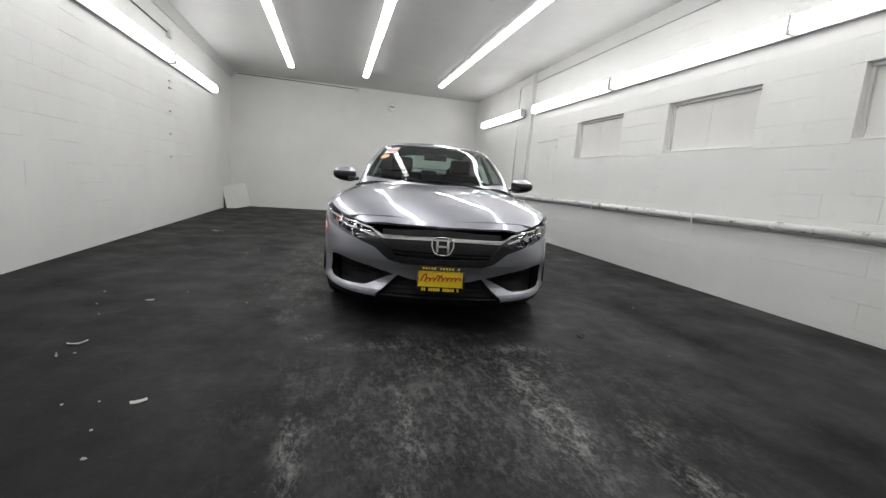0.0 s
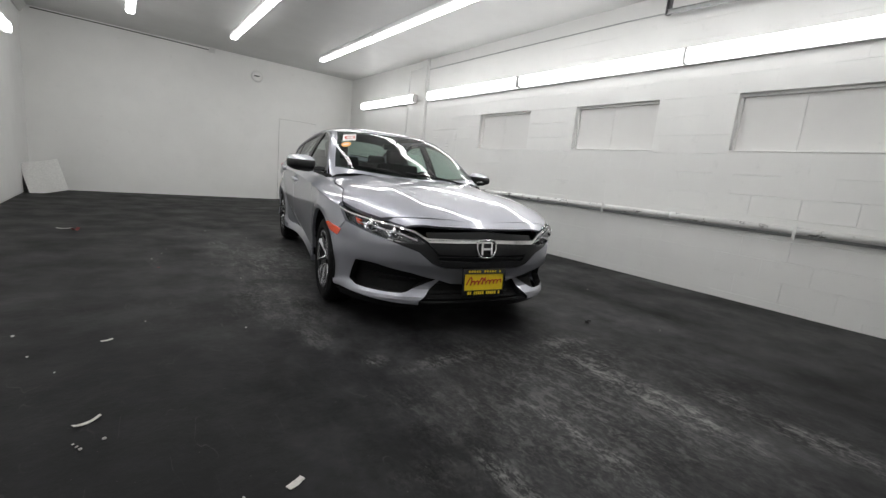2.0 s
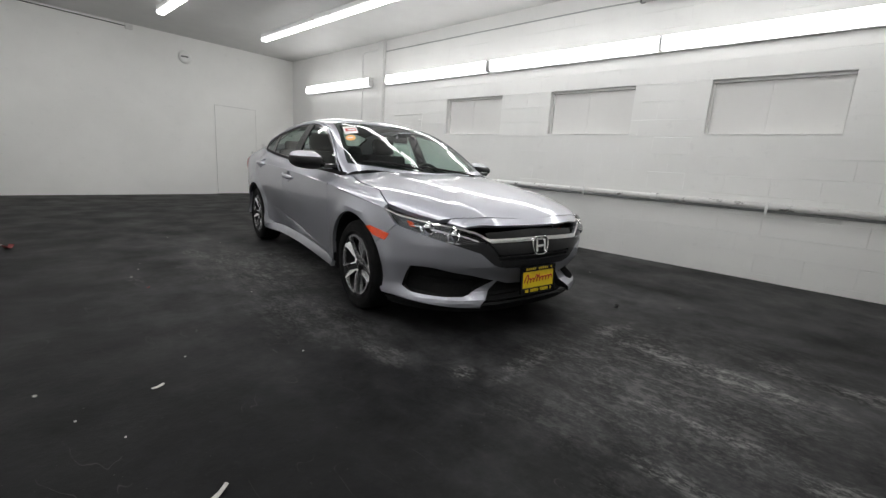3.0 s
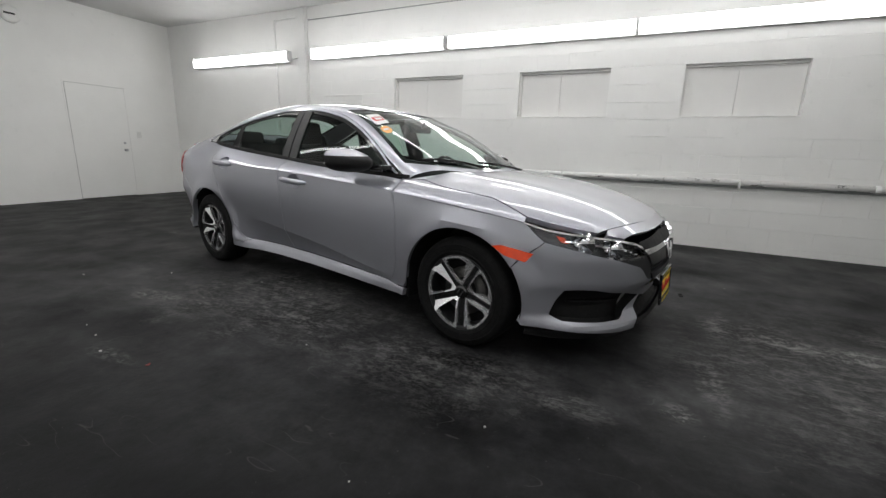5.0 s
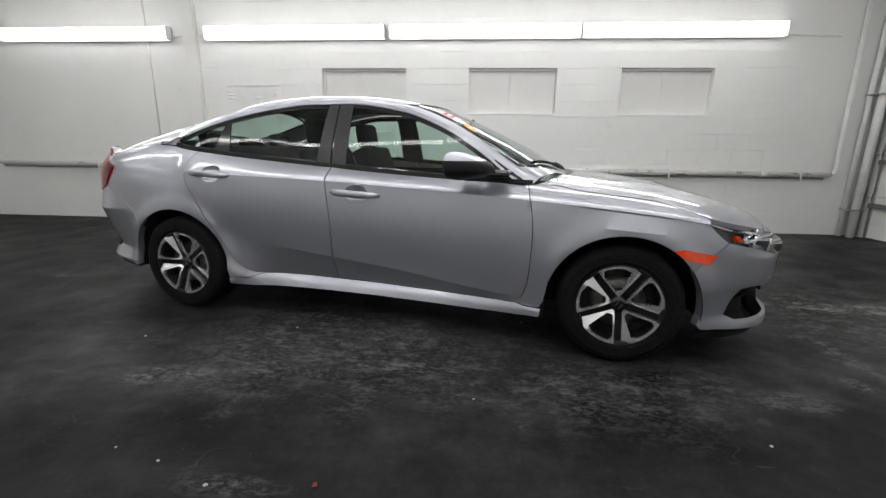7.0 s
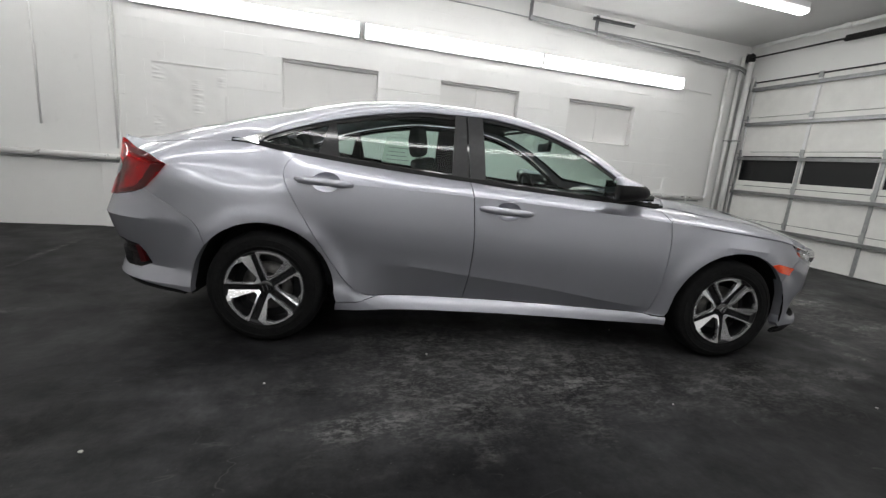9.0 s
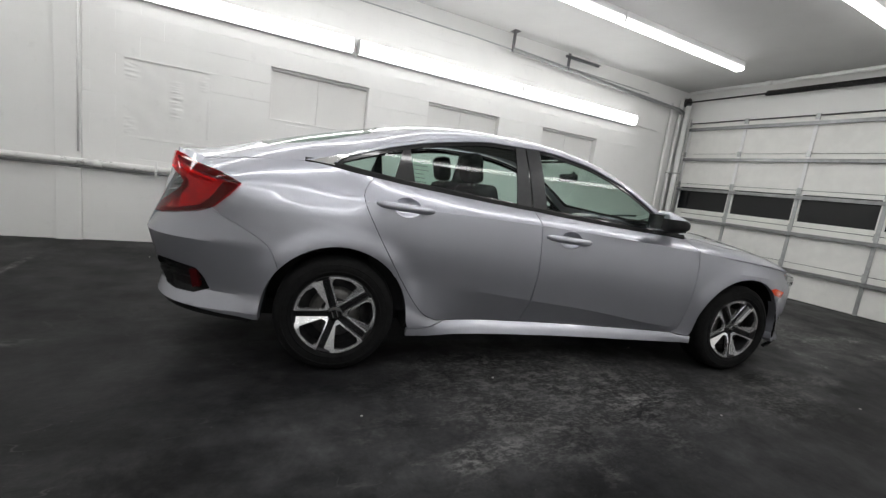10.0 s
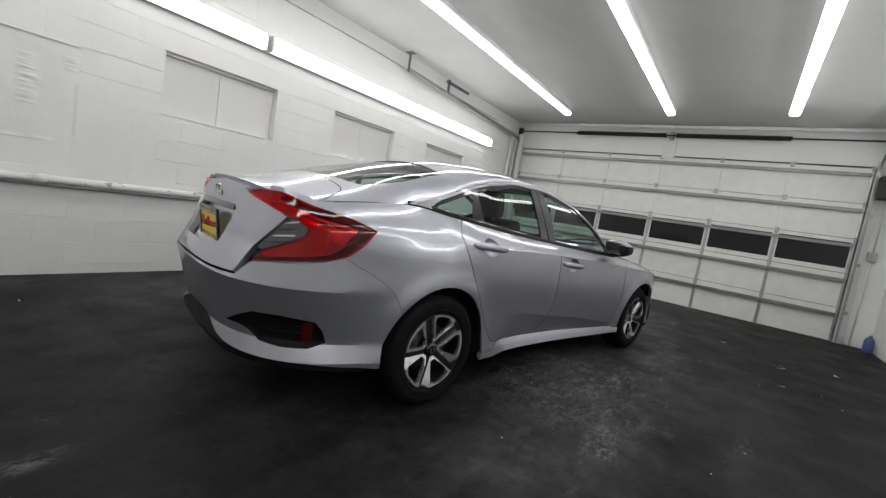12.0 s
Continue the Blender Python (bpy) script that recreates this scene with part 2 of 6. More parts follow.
# sloped cove along the west wall, under the ceiling
bm = bmesh.new()
ends = [[bm.verts.new((x, y, z)) for x, z in ((XL, 3.15), (XL + 0.03, 3.15), (XL + 0.115, H - 0.004), (XL, H - 0.004))] for y in (YG, YB)]
for k in range(4):
    bm.faces.new((ends[0][k], ends[0][(k + 1) % 4], ends[1][(k + 1) % 4], ends[1][k]))
for r in ends:
    bm.faces.new(r)
bmesh.ops.recalc_face_normals(bm, faces=bm.faces[:])
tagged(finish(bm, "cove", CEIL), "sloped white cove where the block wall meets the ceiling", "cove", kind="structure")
# pilaster on the east wall
tagged(finish(boxes((XR - 0.045, XR, 8.225, 8.43, 0, H - 0.003), bevel=0.006), "pilaster", WALL), "white painted block pilaster", "pilaster", kind="structure")
# return walls and header round the garage door
GX0, GX1, GTOP = -2.01, 3.80, 2.70
bm = boxes((XL, GX0 - 0.02, YG - 0.25, YG - 0.02, 0, H), (GX1 + 0.02, XR, YG - 0.25, YG - 0.02, 0, H), (GX0 - 0.02, GX1 + 0.02, YG - 0.25, YG - 0.02, GTOP, H))
tagged(finish(bm, "wall_south", BACK), "white painted wall and header round the garage door", "wall", kind="structure")
bm = boxes((GX0 - 0.14, GX0 - 0.02, YG - 0.02, YG + 0.02, 0, GTOP + 0.1), (GX1 + 0.02, GX1 + 0.14, YG - 0.02, YG + 0.02, 0, GTOP + 0.1), bevel=0.004)
tagged(finish(bm, "door_jamb", BOARD), "white painted timber jambs of the garage door", "jamb", kind="structure")
tagged(finish(boxes((GX0 - 0.1, GX1 + 0.1, YG - 0.8, YG - 0.5, 0, H)), "backdrop", DARKM), "dark night outside the garage", "backdrop", kind="structure")


def boarded_window(i, y0, y1):
    """A window recess closed with two painted boards under a thin frame."""
    w = empty("window_%d" % i, pose(XR, y0, WZ0), "boarded-up window recess painted white, two boards in a frame", "window", "boarded windows", "structure")
    d, hgt = y1 - y0, WZ1 - WZ0
    mid = d * 0.53
    part("board", boxes((0.085, 0.10, 0.004, mid - 0.001, 0.012, hgt - 0.03), bevel=0.002), BOARD, w)
    part("board", boxes((0.0855, 0.10, mid + 0.001, d - 0.004, 0.012, hgt - 0.03), bevel=0.002), BOARD, w)
    part("window_frame", boxes((0.05, 0.10, 0.0, d, hgt - 0.028, hgt - 0.002), (0.06, 0.10, d - 0.026, d, 0.012, hgt - 0.03), bevel=0.003), BOARD, w)
    part("window_sill", boxes((-0.008, 0.12, 0.0, d, -0.006, 0.010), bevel=0.003), WALL, w)
    return w


for i, (a, b) in enumerate(WINDOWS):
    boarded_window(i + 1, a, b)
    tagged(finish(boxes((XR + 0.12, XR + 0.3, a, b, WZ0, WZ1)), "trim", BOARD), "infill behind the window boards", "trim", kind="structure")


# ---- lamps ----
def wall_lamp(length, side):
    """A wraparound strip lamp for a wall: housing plate, lit diffuser in two lengths, end caps."""
    lamp = empty("strip_lamp", pose(0, 0, 0), "lit fluorescent strip lamp with a white diffuser, fixed along the wall", "lamp", "wall strip lamps")
    s = side
    part("housing", boxes((min(0, s * 0.035), max(0, s * 0.035), 0.01, length - 0.01, -0.080, 0.094), bevel=0.006), HOUSE, lamp)
    for a, b in ((0.02, length / 2 - 0.004), (length / 2 + 0.004, length - 0.02)):
        bm = bmesh.new()
        prof = [(0.036, 0.090), (0.085, 0.082), (0.115, 0.042), (0.118, -0.034), (0.10, -0.068), (0.036, -0.076)]
        r0 = [bm.verts.new((s * x, a, z)) for x, z in prof]
        r1 = [bm.verts.new((s * x, b, z)) for x, z in prof]
        for j in range(len(prof)):
            k = (j + 1) % len(prof)
            bm.faces.new((r0[j], r0[k], r1[k], r1[j]))
        bm.faces.new(r0[::-1])
        bm.faces.new(r1)
        bmesh.ops.recalc_face_normals(bm, faces=bm.faces[:])
        for f in bm.faces:
            # the prismatic front glows, its returned edges less
            f.material_index = 0 if abs(f.normal.x) > 0.6 else 1
        part("diffuser", bm, (TUBEW, TUBEWE), lamp, "glowing white diffuser")
    for y in (0.0, length - 0.018):
        part("end_cap", boxes((min(s * 0.002, s * 0.11), max(s * 0.002, s * 0.11), y, y + 0.018, -0.079, 0.09), bevel=0.006), HOUSE, lamp)
    return lamp


def ceiling_lamp(length):
    lamp = empty("ceiling_strip_lamp", pose(0, 0, 0), "lit fluorescent strip lamp fixed to the ceiling", "lamp", "ceiling strip lamps")
    part("housing", boxes((-0.055, 0.055, 0.0, length, -0.075, 0.0), bevel=0.006), HOUSE, lamp)
    bm = bmesh.new()
    prof = [(-0.064, -0.076), (-0.064, -0.102), (-0.042, -0.125), (0.042, -0.125), (0.064, -0.102), (0.064, -0.076)]
    r0 = [bm.verts.new((x, 0.012, z)) for x, z in prof]
    r1 = [bm.verts.new((x, length - 0.012, z)) for x, z in prof]
    for j in range(len(prof)):
        k = (j + 1) % len(prof)
        bm.faces.new((r0[j], r0[k], r1[k], r1[j]))
    bm.faces.new(r0[::-1])
    bm.faces.new(r1)
    bmesh.ops.recalc_face_normals(bm, faces=bm.faces[:])
    for f in bm.faces:
        f.material_index = 0 if f.normal.z < -0.5 else 1
    part("diffuser", bm, (TUBEC, TUBECE), lamp, "glowing white diffuser")
    for y in (0.0, length - 0.012):
        part("end_cap", boxes((-0.058, 0.058, y, y + 0.012, -0.12, -0.002), bevel=0.004), HOUSE, lamp)
    return lamp


LZ = 2.53
first = wall_lamp(2.44, -1)
first.matrix_basis = pose(XR - 0.03, 0.695, LZ)
for y in (3.14, 5.63, 8.575):
    copy_thing(first, pose(XR - 0.03, y, LZ))
first_left = wall_lamp(2.40, 1)
first_left.matrix_basis = pose(XL + 0.03, 7.70, LZ)
for y in (5.23, 2.76, 0.29):
    copy_thing(first_left, pose(XL + 0.03, y, LZ))
first_ceil = ceiling_lamp(2.41)
first_ceil.matrix_basis = pose(-0.88, 0.45, H)
for x in (-0.88, 0.70, 2.445):
    for k in range(4):
        if x > 0 or k:
            copy_thing(first_ceil, pose(x, 0.45 + 2.425 * k, H))

# ---- garage door ----
gate = empty("garage_door", pose(0, YG, 0), "closed white sectional garage door with dark glazed panels and steel struts", "garage door", "", "structure")
PANEL = (GX1 - GX0) / 6
SEC = GTOP / 5
for s in range(5):
    z0, z1 = s * SEC + 0.004, (s + 1) * SEC - 0.004
    for k in range(6):
        x0, x1 = GX0 + k * PANEL, GX0 + (k + 1) * PANEL
        if s == 2:
            part("door_panel", boxes((x0 + 0.003, x1 - 0.003, -0.045, -0.01, z0, z0 + 0.075), (x0 + 0.003, x1 - 0.003, -0.045, -0.01, z1 - 0.06, z1), bevel=0.003), DOORW, gate)
            part("window_pane", boxes((x0 + 0.04, x1 - 0.04, -0.04, -0.03, z0 + 0.07, z1 - 0.055)), NIGHT, gate, "dark window pane")
            part("pane_frame", boxes((x0 + 0.003, x0 + 0.045, -0.045, -0.006, z0 + 0.076, z1 - 0.061), (x1 - 0.045, x1 - 0.003, -0.045, -0.006, z0 + 0.076, z1 - 0.061), bevel=0.003), DOORW, gate)
        else:
            part("door_panel", boxes((x0 + 0.003, x1 - 0.003, -0.045, -0.01, z0, z1), bevel=0.003), DOORW, gate)
    for k in range(7):
        x = GX0 + k * PANEL
        w = 0.045 if 0 < k < 6 else 0.06
        # stiles above 1.5 m take a paler material than those below
        part("stile", boxes((max(GX0, x - w / 2), min(GX1, x + w / 2), -0.008, 0.010, z0, z1), bevel=0.002), HOUSE if z0 > 1.5 else GALV, gate, "pale steel stile" if z0 > 1.5 else "galvanised steel stile")
        part("hinge", boxes((max(GX0, x - 0.03), min(GX1, x + 0.03), 0.010, 0.022, z1 - 0.05, z1 + 0.035), bevel=0.003), GALV, gate)
    zs = z1 - 0.13
    bm = boxes((GX0 + 0.02, GX1 - 0.02, 0.012, 0.060, zs, zs + 0.006), (GX0 + 0.02, GX1 - 0.02, 0.054, 0.060, zs + 0.006, zs + 0.045), (GX0 + 0.02, GX1 - 0.02, 0.012, 0.06, zs + 0.045, zs + 0.05))
    part("strut", bm, STRUT, gate, "galvanised stiffening strut")
part("bottom_seal", boxes((GX0, GX1, -0.045, -0.005, -0.004, 0.012), bevel=0.004), DARKM, gate, "black rubber seal")
part("top_seal", boxes((GX0, GX1, -0.02, 0.0, GTOP, GTOP + 0.02), bevel=0.003), DARKM, gate)


def track_side(x, s):
    tr = empty("door_track", pose(x, YG, 0), "galvanised garage door track curving under the ceiling", "track", "door tracks")
    zt, rad = 2.60, 0.30
    line = [(0, 0.07, 0.02), (0, 0.07, zt)]
    for k in range(1, 9):
        a = math.pi / 2 * k / 8
        line.append((0, 0.07 + rad * (1 - math.cos(a)), zt + rad * math.sin(a)))
    line.append((0, 4.10, 3.035))
    bm = bmesh.new()
    for off in (-0.024, 0.024):
        rows = []
        for i, p in enumerate(line):
            a = Vector(line[max(0, i - 1)])
            b = Vector(line[min(len(line) - 1, i + 1)])
            d = (b - a).normalized()
            nrm = Vector((0, -d.z, d.y))
            c = Vector(p) + nrm * off
            rows.append([bm.verts.new(c + Vector((q, 0, 0)) + nrm * r) for q, r in ((-0.012, -0.002), (0.012, -0.002), (0.012, 0.002), (-0.012, 0.002))])
        for r0, r1 in zip(rows, rows[1:]):
            for j in range(4):
                bm.faces.new((r0[j], r0[(j + 1) % 4], r1[(j + 1) % 4], r1[j]))
    part("rail", bm, GALV, tr)
    bm = bmesh.new()
    rows = []
    for i, p in enumerate(line):
        a, b = Vector(line[max(0, i - 1)]), Vector(line[min(len(line) - 1, i + 1)])
        d = (b - a).normalized()
        nrm = Vector((0, -d.z, d.y))
        rows.append([bm.verts.new(Vector(p) + Vector((s * 0.012 + q, 0, 0)) + nrm * r) for q, r in ((0, -0.026), (0.002, -0.026), (0.002, 0.026), (0, 0.026))])
    for r0, r1 in zip(rows, rows[1:]):
        for j in range(4):
            bm.faces.new((r0[j], r0[(j + 1) % 4], r1[(j + 1) % 4], r1[j]))
    part("web", bm, GALV, tr)
    a = s * 0.016
    part("hanger", boxes((a - 0.003, a + 0.003, 4.05, 4.095, 3.0, H - 0.01), (min(a, a - s * 0.045), max(a, a - s * 0.045), 4.095, 4.099, 3.0, H - 0.01), (a - 0.06, a + 0.06, 4.02, 4.12, H - 0.01, H - 0.002), bevel=0.001), DULL, tr, "dull steel angle hanger")
    part("hanger", boxes((a - 0.003, a + 0.003, 3.03, 3.07, 2.97, 3.23), (a - 0.02, a + 0.02, 3.03, 3.034, 2.97, 3.23), bevel=0.001), DULL, tr, "dull steel angle hanger")
    part("brace", boxes((a - 0.003, a + 0.003, 2.42, 3.12, 3.16, 3.195), (min(a, a - s * 0.035), max(a, a - s * 0.035), 2.42, 3.12, 3.191, 3.195), bevel=0.001), DULL, tr, "slotted steel brace")
    for z in (0.45, 1.2, 1.95):
        part("bracket", boxes((min(0, s * 0.06), max(0, s * 0.06), 0.03, 0.04, z, z + 0.06), bevel=0.002), GALV, tr)
    for z in (0.53, 1.06, 1.59, 2.12):
        part("roller", tubes([(-s * 0.07, 0.07, z), (s * 0.008, 0.07, z)], radius=0.008), GALV, tr)
    return tr


track_side(GX1 + 0.045, 1)
track_side(GX0 - 0.045, -1)

shaft = empty("torsion_shaft", pose(0, YG + 0.14, 3.07), "torsion shaft with two black coil springs above the garage door", "door spring")
part("shaft", tubes([(GX0 - 0.1, 0, 0), (GX1 + 0.1, 0, 0)], radius=0.013, sides=12), DARKM, shaft)


def coil(x0, x1, radius, turns):
    n = turns * 10
    line = [(x0 + (x1 - x0) * i / n, radius * math.cos(2 * math.pi * i / 10), radius * math.sin(2 * math.pi * i / 10)) for i in range(n + 1)]
    bm = bmesh.new()
    tube(bm, line, 0.0075, 5)
    return bm


part("spring", coil(0.93, 2.56, 0.034, 95), DARKM, shaft, "black coil spring")
part("spring", coil(-0.95, 0.66, 0.034, 95), DARKM, shaft, "black coil spring")
for x in (0.68, 0.91):
    part("cone", tubes([(x - 0.03, 0, 0), (x + 0.03, 0, 0)], radius=0.042, sides=14), DARKM, shaft)
part("centre_plate", boxes((0.70, 0.90, -0.125, -0.10, -0.4, 0.16), bevel=0.004), DOORW, shaft)
part("centre_bracket", boxes((0.785, 0.795, -0.11, 0.03, -0.05, 0.06), (0.75, 0.83, -0.10, -0.095, -0.08, 0.08)), GALV, shaft)
for x, s in ((GX0 - 0.06, -1), (GX1 + 0.06, 1)):
    bm = bmesh.new()
    tube(bm, [(x - 0.03, 0, 0), (x - 0.02, 0, 0), (x + 0.02, 0, 0), (x + 0.03, 0, 0)], [0.075, 0.055, 0.055, 0.075], 20)
    part("cable_drum", bm, DARKM, shaft)
    part("end_plate", boxes((x + s * 0.04 - 0.003, x + s * 0.04 + 0.003, -0.11, 0.05, -0.08, 0.08), bevel=0.001), GALV, shaft)

# ---- pipes and conduits on the east wall ----
pipe = empty("wall_pipe", pose(XR, 0, 0), "white painted pipe along the block wall with couplings and hangers", "pipe")
px = -0.075
part("pipe", tubes([(px, 11.45, 0.80), (px, -0.17, 0.80)], radius=0.033, sides=16), FLAKY, pipe)
part("elbow", tubes([(px, -0.15, 0.80), (px, -0.20, 0.805), (px, -0.225, 0.83), (px, -0.23, 0.88), (px - 0.0, -0.22, 1.3), (px, -0.20, 3.0)], radius=0.027, sides=14), PIPEW, pipe)
part("conduit", tubes([(px + 0.03, 11.45, 0.752), (px + 0.03, -0.12, 0.752)], radius=0.0145, sides=10), GALV, pipe)
for y in (8.05, 7.3, 5.2, 2.9, 0.6):
    part("coupling", tubes([(px, y, 0.80), (px, y + 0.09, 0.80)], radius=0.039, sides=16), FLAKY, pipe)
for y in (9.9, 7.59, 5.7, 3.84, 1.855, 0.2):
    part("hanger", boxes((-0.11, 0.0, y - 0.012, y + 0.012, 0.732, 0.738), (-0.112, -0.106, y - 0.012, y + 0.012, 0.732, 0.87), (-0.11, 0.0, y - 0.01, y + 0.01, 0.83, 0.835), bevel=0.001), PIPEW, pipe)
vert = empty("conduit", pose(XR, 0, 0), "thin white conduits running up the block wall to the ceiling", "conduit")
part("pipe", tubes([(-0.06, 8.24, 0.9), (-0.06, 8.24, H)], radius=0.012), PIPEW, vert)
part("pipe", tubes([(-0.018, 8.95, 1.1), (-0.018, 8.95, 3.15)], radius=0.010), PIPEW, vert)
part("pipe", tubes([(-0.018, 8.95, 3.1), (-0.02, 8.9, 3.14), (-0.03, 8.3, 3.14)], radius=0.010), PIPEW, vert)
wire = empty("cable", pose(XR, 0, 0), "thin painted cable strung along the wall under the ceiling", "cable")
part("cable", tubes([(-0.012, 8.2, 3.083), (-0.012, 6.0, 3.088), (-0.012, 4.0, 3.085), (-0.012, 3.45, 3.07), (-0.012, 0.4, 3.06)], radius=0.008, sides=6), GALV, wire)
part("lead", tubes([(-0.03, 8.57, 2.5), (-0.02, 8.3, 2.53), (-0.05, 8.06, 2.52)], radius=0.006, sides=6), PIPEW, wire)
part("lead", tubes([(-0.03, 0.72, 2.5), (-0.01, 0.4, 2.48), (-0.01, 0.0, 2.47)], radius=0.006, sides=6), PIPEW, wire)
riser = empty("riser_pipe", pose(XR - 0.16, YG + 0.16, 0), "white painted riser pipes in the corner beside the garage door", "pipe")
part("pipe", tubes([(0, 0, 0.0), (0, 0, 3.0)], radius=0.045, sides=16), PIPEW, riser)
part("pipe", tubes([(0.1, 0.06, 0.0), (0.1, 0.06, 3.1)], radius=0.03, sides=14), PIPEW, riser)
for z in (0.35, 1.77):
    part("clamp", boxes((-0.06, 0.14, -0.06, 0.09, z, z + 0.02), bevel=0.003), GALV, riser)
top = empty("header_pipe", pose(0, YG + 0.24, 3.20), "white painted pipe under the ceiling above the garage door", "pipe")
part("pipe", tubes([(GX0 - 0.2, 0, 0), (XR - 0.2, 0, 0)], radius=0.028, sides=14), PIPEW, top)
for x in (0.0, 2.45):
    part("coupling", tubes([(x, 0, 0), (x + 0.1, 0, 0)], radius=0.035, sides=14), PIPEW, top)

# ---- things on the west wall ----
fire = empty("conduit", pose(XL, 7.78, 0), "painted conduit and box high on the block wall", "conduit")
part("pipe", tubes([(0.02, 0.0, 2.91), (0.02, -3.5, 2.92)], radius=0.009), DARKM, fire)
part("junction_box", boxes((0.002, 0.06, -0.06, 0.05, 2.84, 2.95), bevel=0.006), PLASTIC_W, fire)
for z in (1.05, 1.40, 1.75, 2.10, 2.2):
    b = tagged(finish(boxes((XL, XL + 0.035, 7.74, 7.83, z, z + 0.02), bevel=0.004), "pipe_clip", PLASTIC_W), "small painted pipe clip on the block wall", "clip", "pipe clips")
switch = empty("switch_box", pose(-2.22, YG - 0.02, 1.38, 0, 0, 90), "grey door switch box with conduit on the wall", "switch")
part("box", boxes((0.0, 0.05, -0.05, 0.05, -0.07, 0.07), bevel=0.008), GALV, switch)
part("pipe", tubes([(0.02, 0.0, -0.07), (0.02, 0.0, -1.38)], radius=0.01), PIPEW, switch)
part("pipe", tubes([(0.02, 0.0, 0.07), (0.02, 0.0, 1.6)], radius=0.01), PIPEW, switch)

opener = empty("door_opener", pose(-2.19, YG + 0.16, 2.22), "black side-mounted garage door opener beside the door track", "opener")
part("motor_case", boxes((-0.13, 0.13, -0.10, 0.10, 0.0, 0.34), bevel=0.03), DARKM, opener)
part("lamp_lens", boxes((-0.02, 0.02, 0.10, 0.106, 0.06, 0.09), bevel=0.002), PLASTIC_W, opener)
part("bracket", boxes((-0.10, 0.10, -0.15, -0.10, 0.05, 0.35), bevel=0.004), GALV, opener)

# ---- back wall ----
BDX0, BDX1, BDH = 2.09, 3.0, 1.99
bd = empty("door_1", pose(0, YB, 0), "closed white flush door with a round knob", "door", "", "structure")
# proud dark strips that paint in the shade of the slit round the leaf
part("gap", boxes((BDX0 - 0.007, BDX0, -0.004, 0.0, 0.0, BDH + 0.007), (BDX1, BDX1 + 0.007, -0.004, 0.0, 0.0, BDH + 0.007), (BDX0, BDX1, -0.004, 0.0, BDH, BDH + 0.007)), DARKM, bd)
part("door_leaf", boxes((BDX0, BDX1, -0.012, -0.002, 0.012, BDH), bevel=0.003), BACK, bd)
part("door_frame", boxes((BDX0 - 0.03, BDX1 + 0.03, -0.010, -0.001, BDH + 0.004, BDH + 0.03), (BDX1 + 0.004, BDX1 + 0.03, -0.010, -0.001, 0.0, BDH), (BDX0 - 0.03, BDX0 - 0.004, -0.006, -0.001, 0.0, BDH), bevel=0.002), BACK, bd)
bm = bmesh.new()
tube(bm, [(2.90, -0.01, 0.87), (2.90, -0.03, 0.87), (2.90, -0.045, 0.87), (2.90, -0.06, 0.87), (2.90, -0.068, 0.87)], [0.025, 0.014, 0.026, 0.028, 0.015], 14)
part("door_knob", bm, GALV, bd, "steel door knob")
bm = bmesh.new()
tube(bm, [(2.90, -0.01, 1.0), (2.90, -0.025, 1.0)], 0.02, 14)
part("deadbolt", bm, GALV, bd)
part("threshold", boxes((BDX0, BDX1, -0.03, -0.001, 0.0, 0.012), bevel=0.003), DARKM, bd)
sw = empty("light_switch", pose(3.18, YB, 1.16), "white light switch on the back wall", "switch")
part("plate", boxes((-0.04, 0.04, -0.012, -0.001, -0.06, 0.06), bevel=0.003), PLASTIC_W, sw)
part("toggle", boxes((-0.008, 0.008, -0.024, -0.010, -0.015, 0.015), bevel=0.002), PLASTIC_W, sw)
vent = empty("wall_vent", pose(1.55, YB, 2.88), "round white vent cap on the back wall", "vent")
bm = bmesh.new()
tube(bm, [(0, -0.002, 0), (0, -0.03, 0), (0, -0.045, 0)], [0.13, 0.125, 0.09], 28)
part("cap", bm, BACK, vent)
part("slot", boxes((-0.08, 0.05, -0.055, -0.04, -0.012, 0.012), bevel=0.004), DARKM, vent)
jb = empty("junction_box", pose(0.60, YB, 3.215), "white junction box with a dark cable under the ceiling", "box")
part("box", boxes((-0.06, 0.06, -0.06, -0.001, -0.04, 0.05), bevel=0.006), PLASTIC_W, jb)
part("cable", tubes([(-0.06, -0.015, 0.01), (-0.6, -0.015, 0.018), (-1.6, -0.015, 0.03), (-2.9, -0.015, 0.035)], radius=0.008, sides=8), DARKM, jb)
leaning = empty("leaning_board", pose(-2.10, 11.05, 0.012, -8, -13, 6), "white board leaning against the back wall", "board")
part("sheet", boxes((-0.26, 0.26, -0.008, 0.008, 0.004, 0.56), bevel=0.003), PLASTIC_W, leaning)
dark = empty("wedge", pose(-2.42, 11.15, 0.0, 0, 0, 6), "narrow black shape in the corner behind the board", "block")
part("body", boxes((-0.03, 0.06, -0.05, 0.05, 0.0, 0.42), bevel=0.01), DARKM, dark)

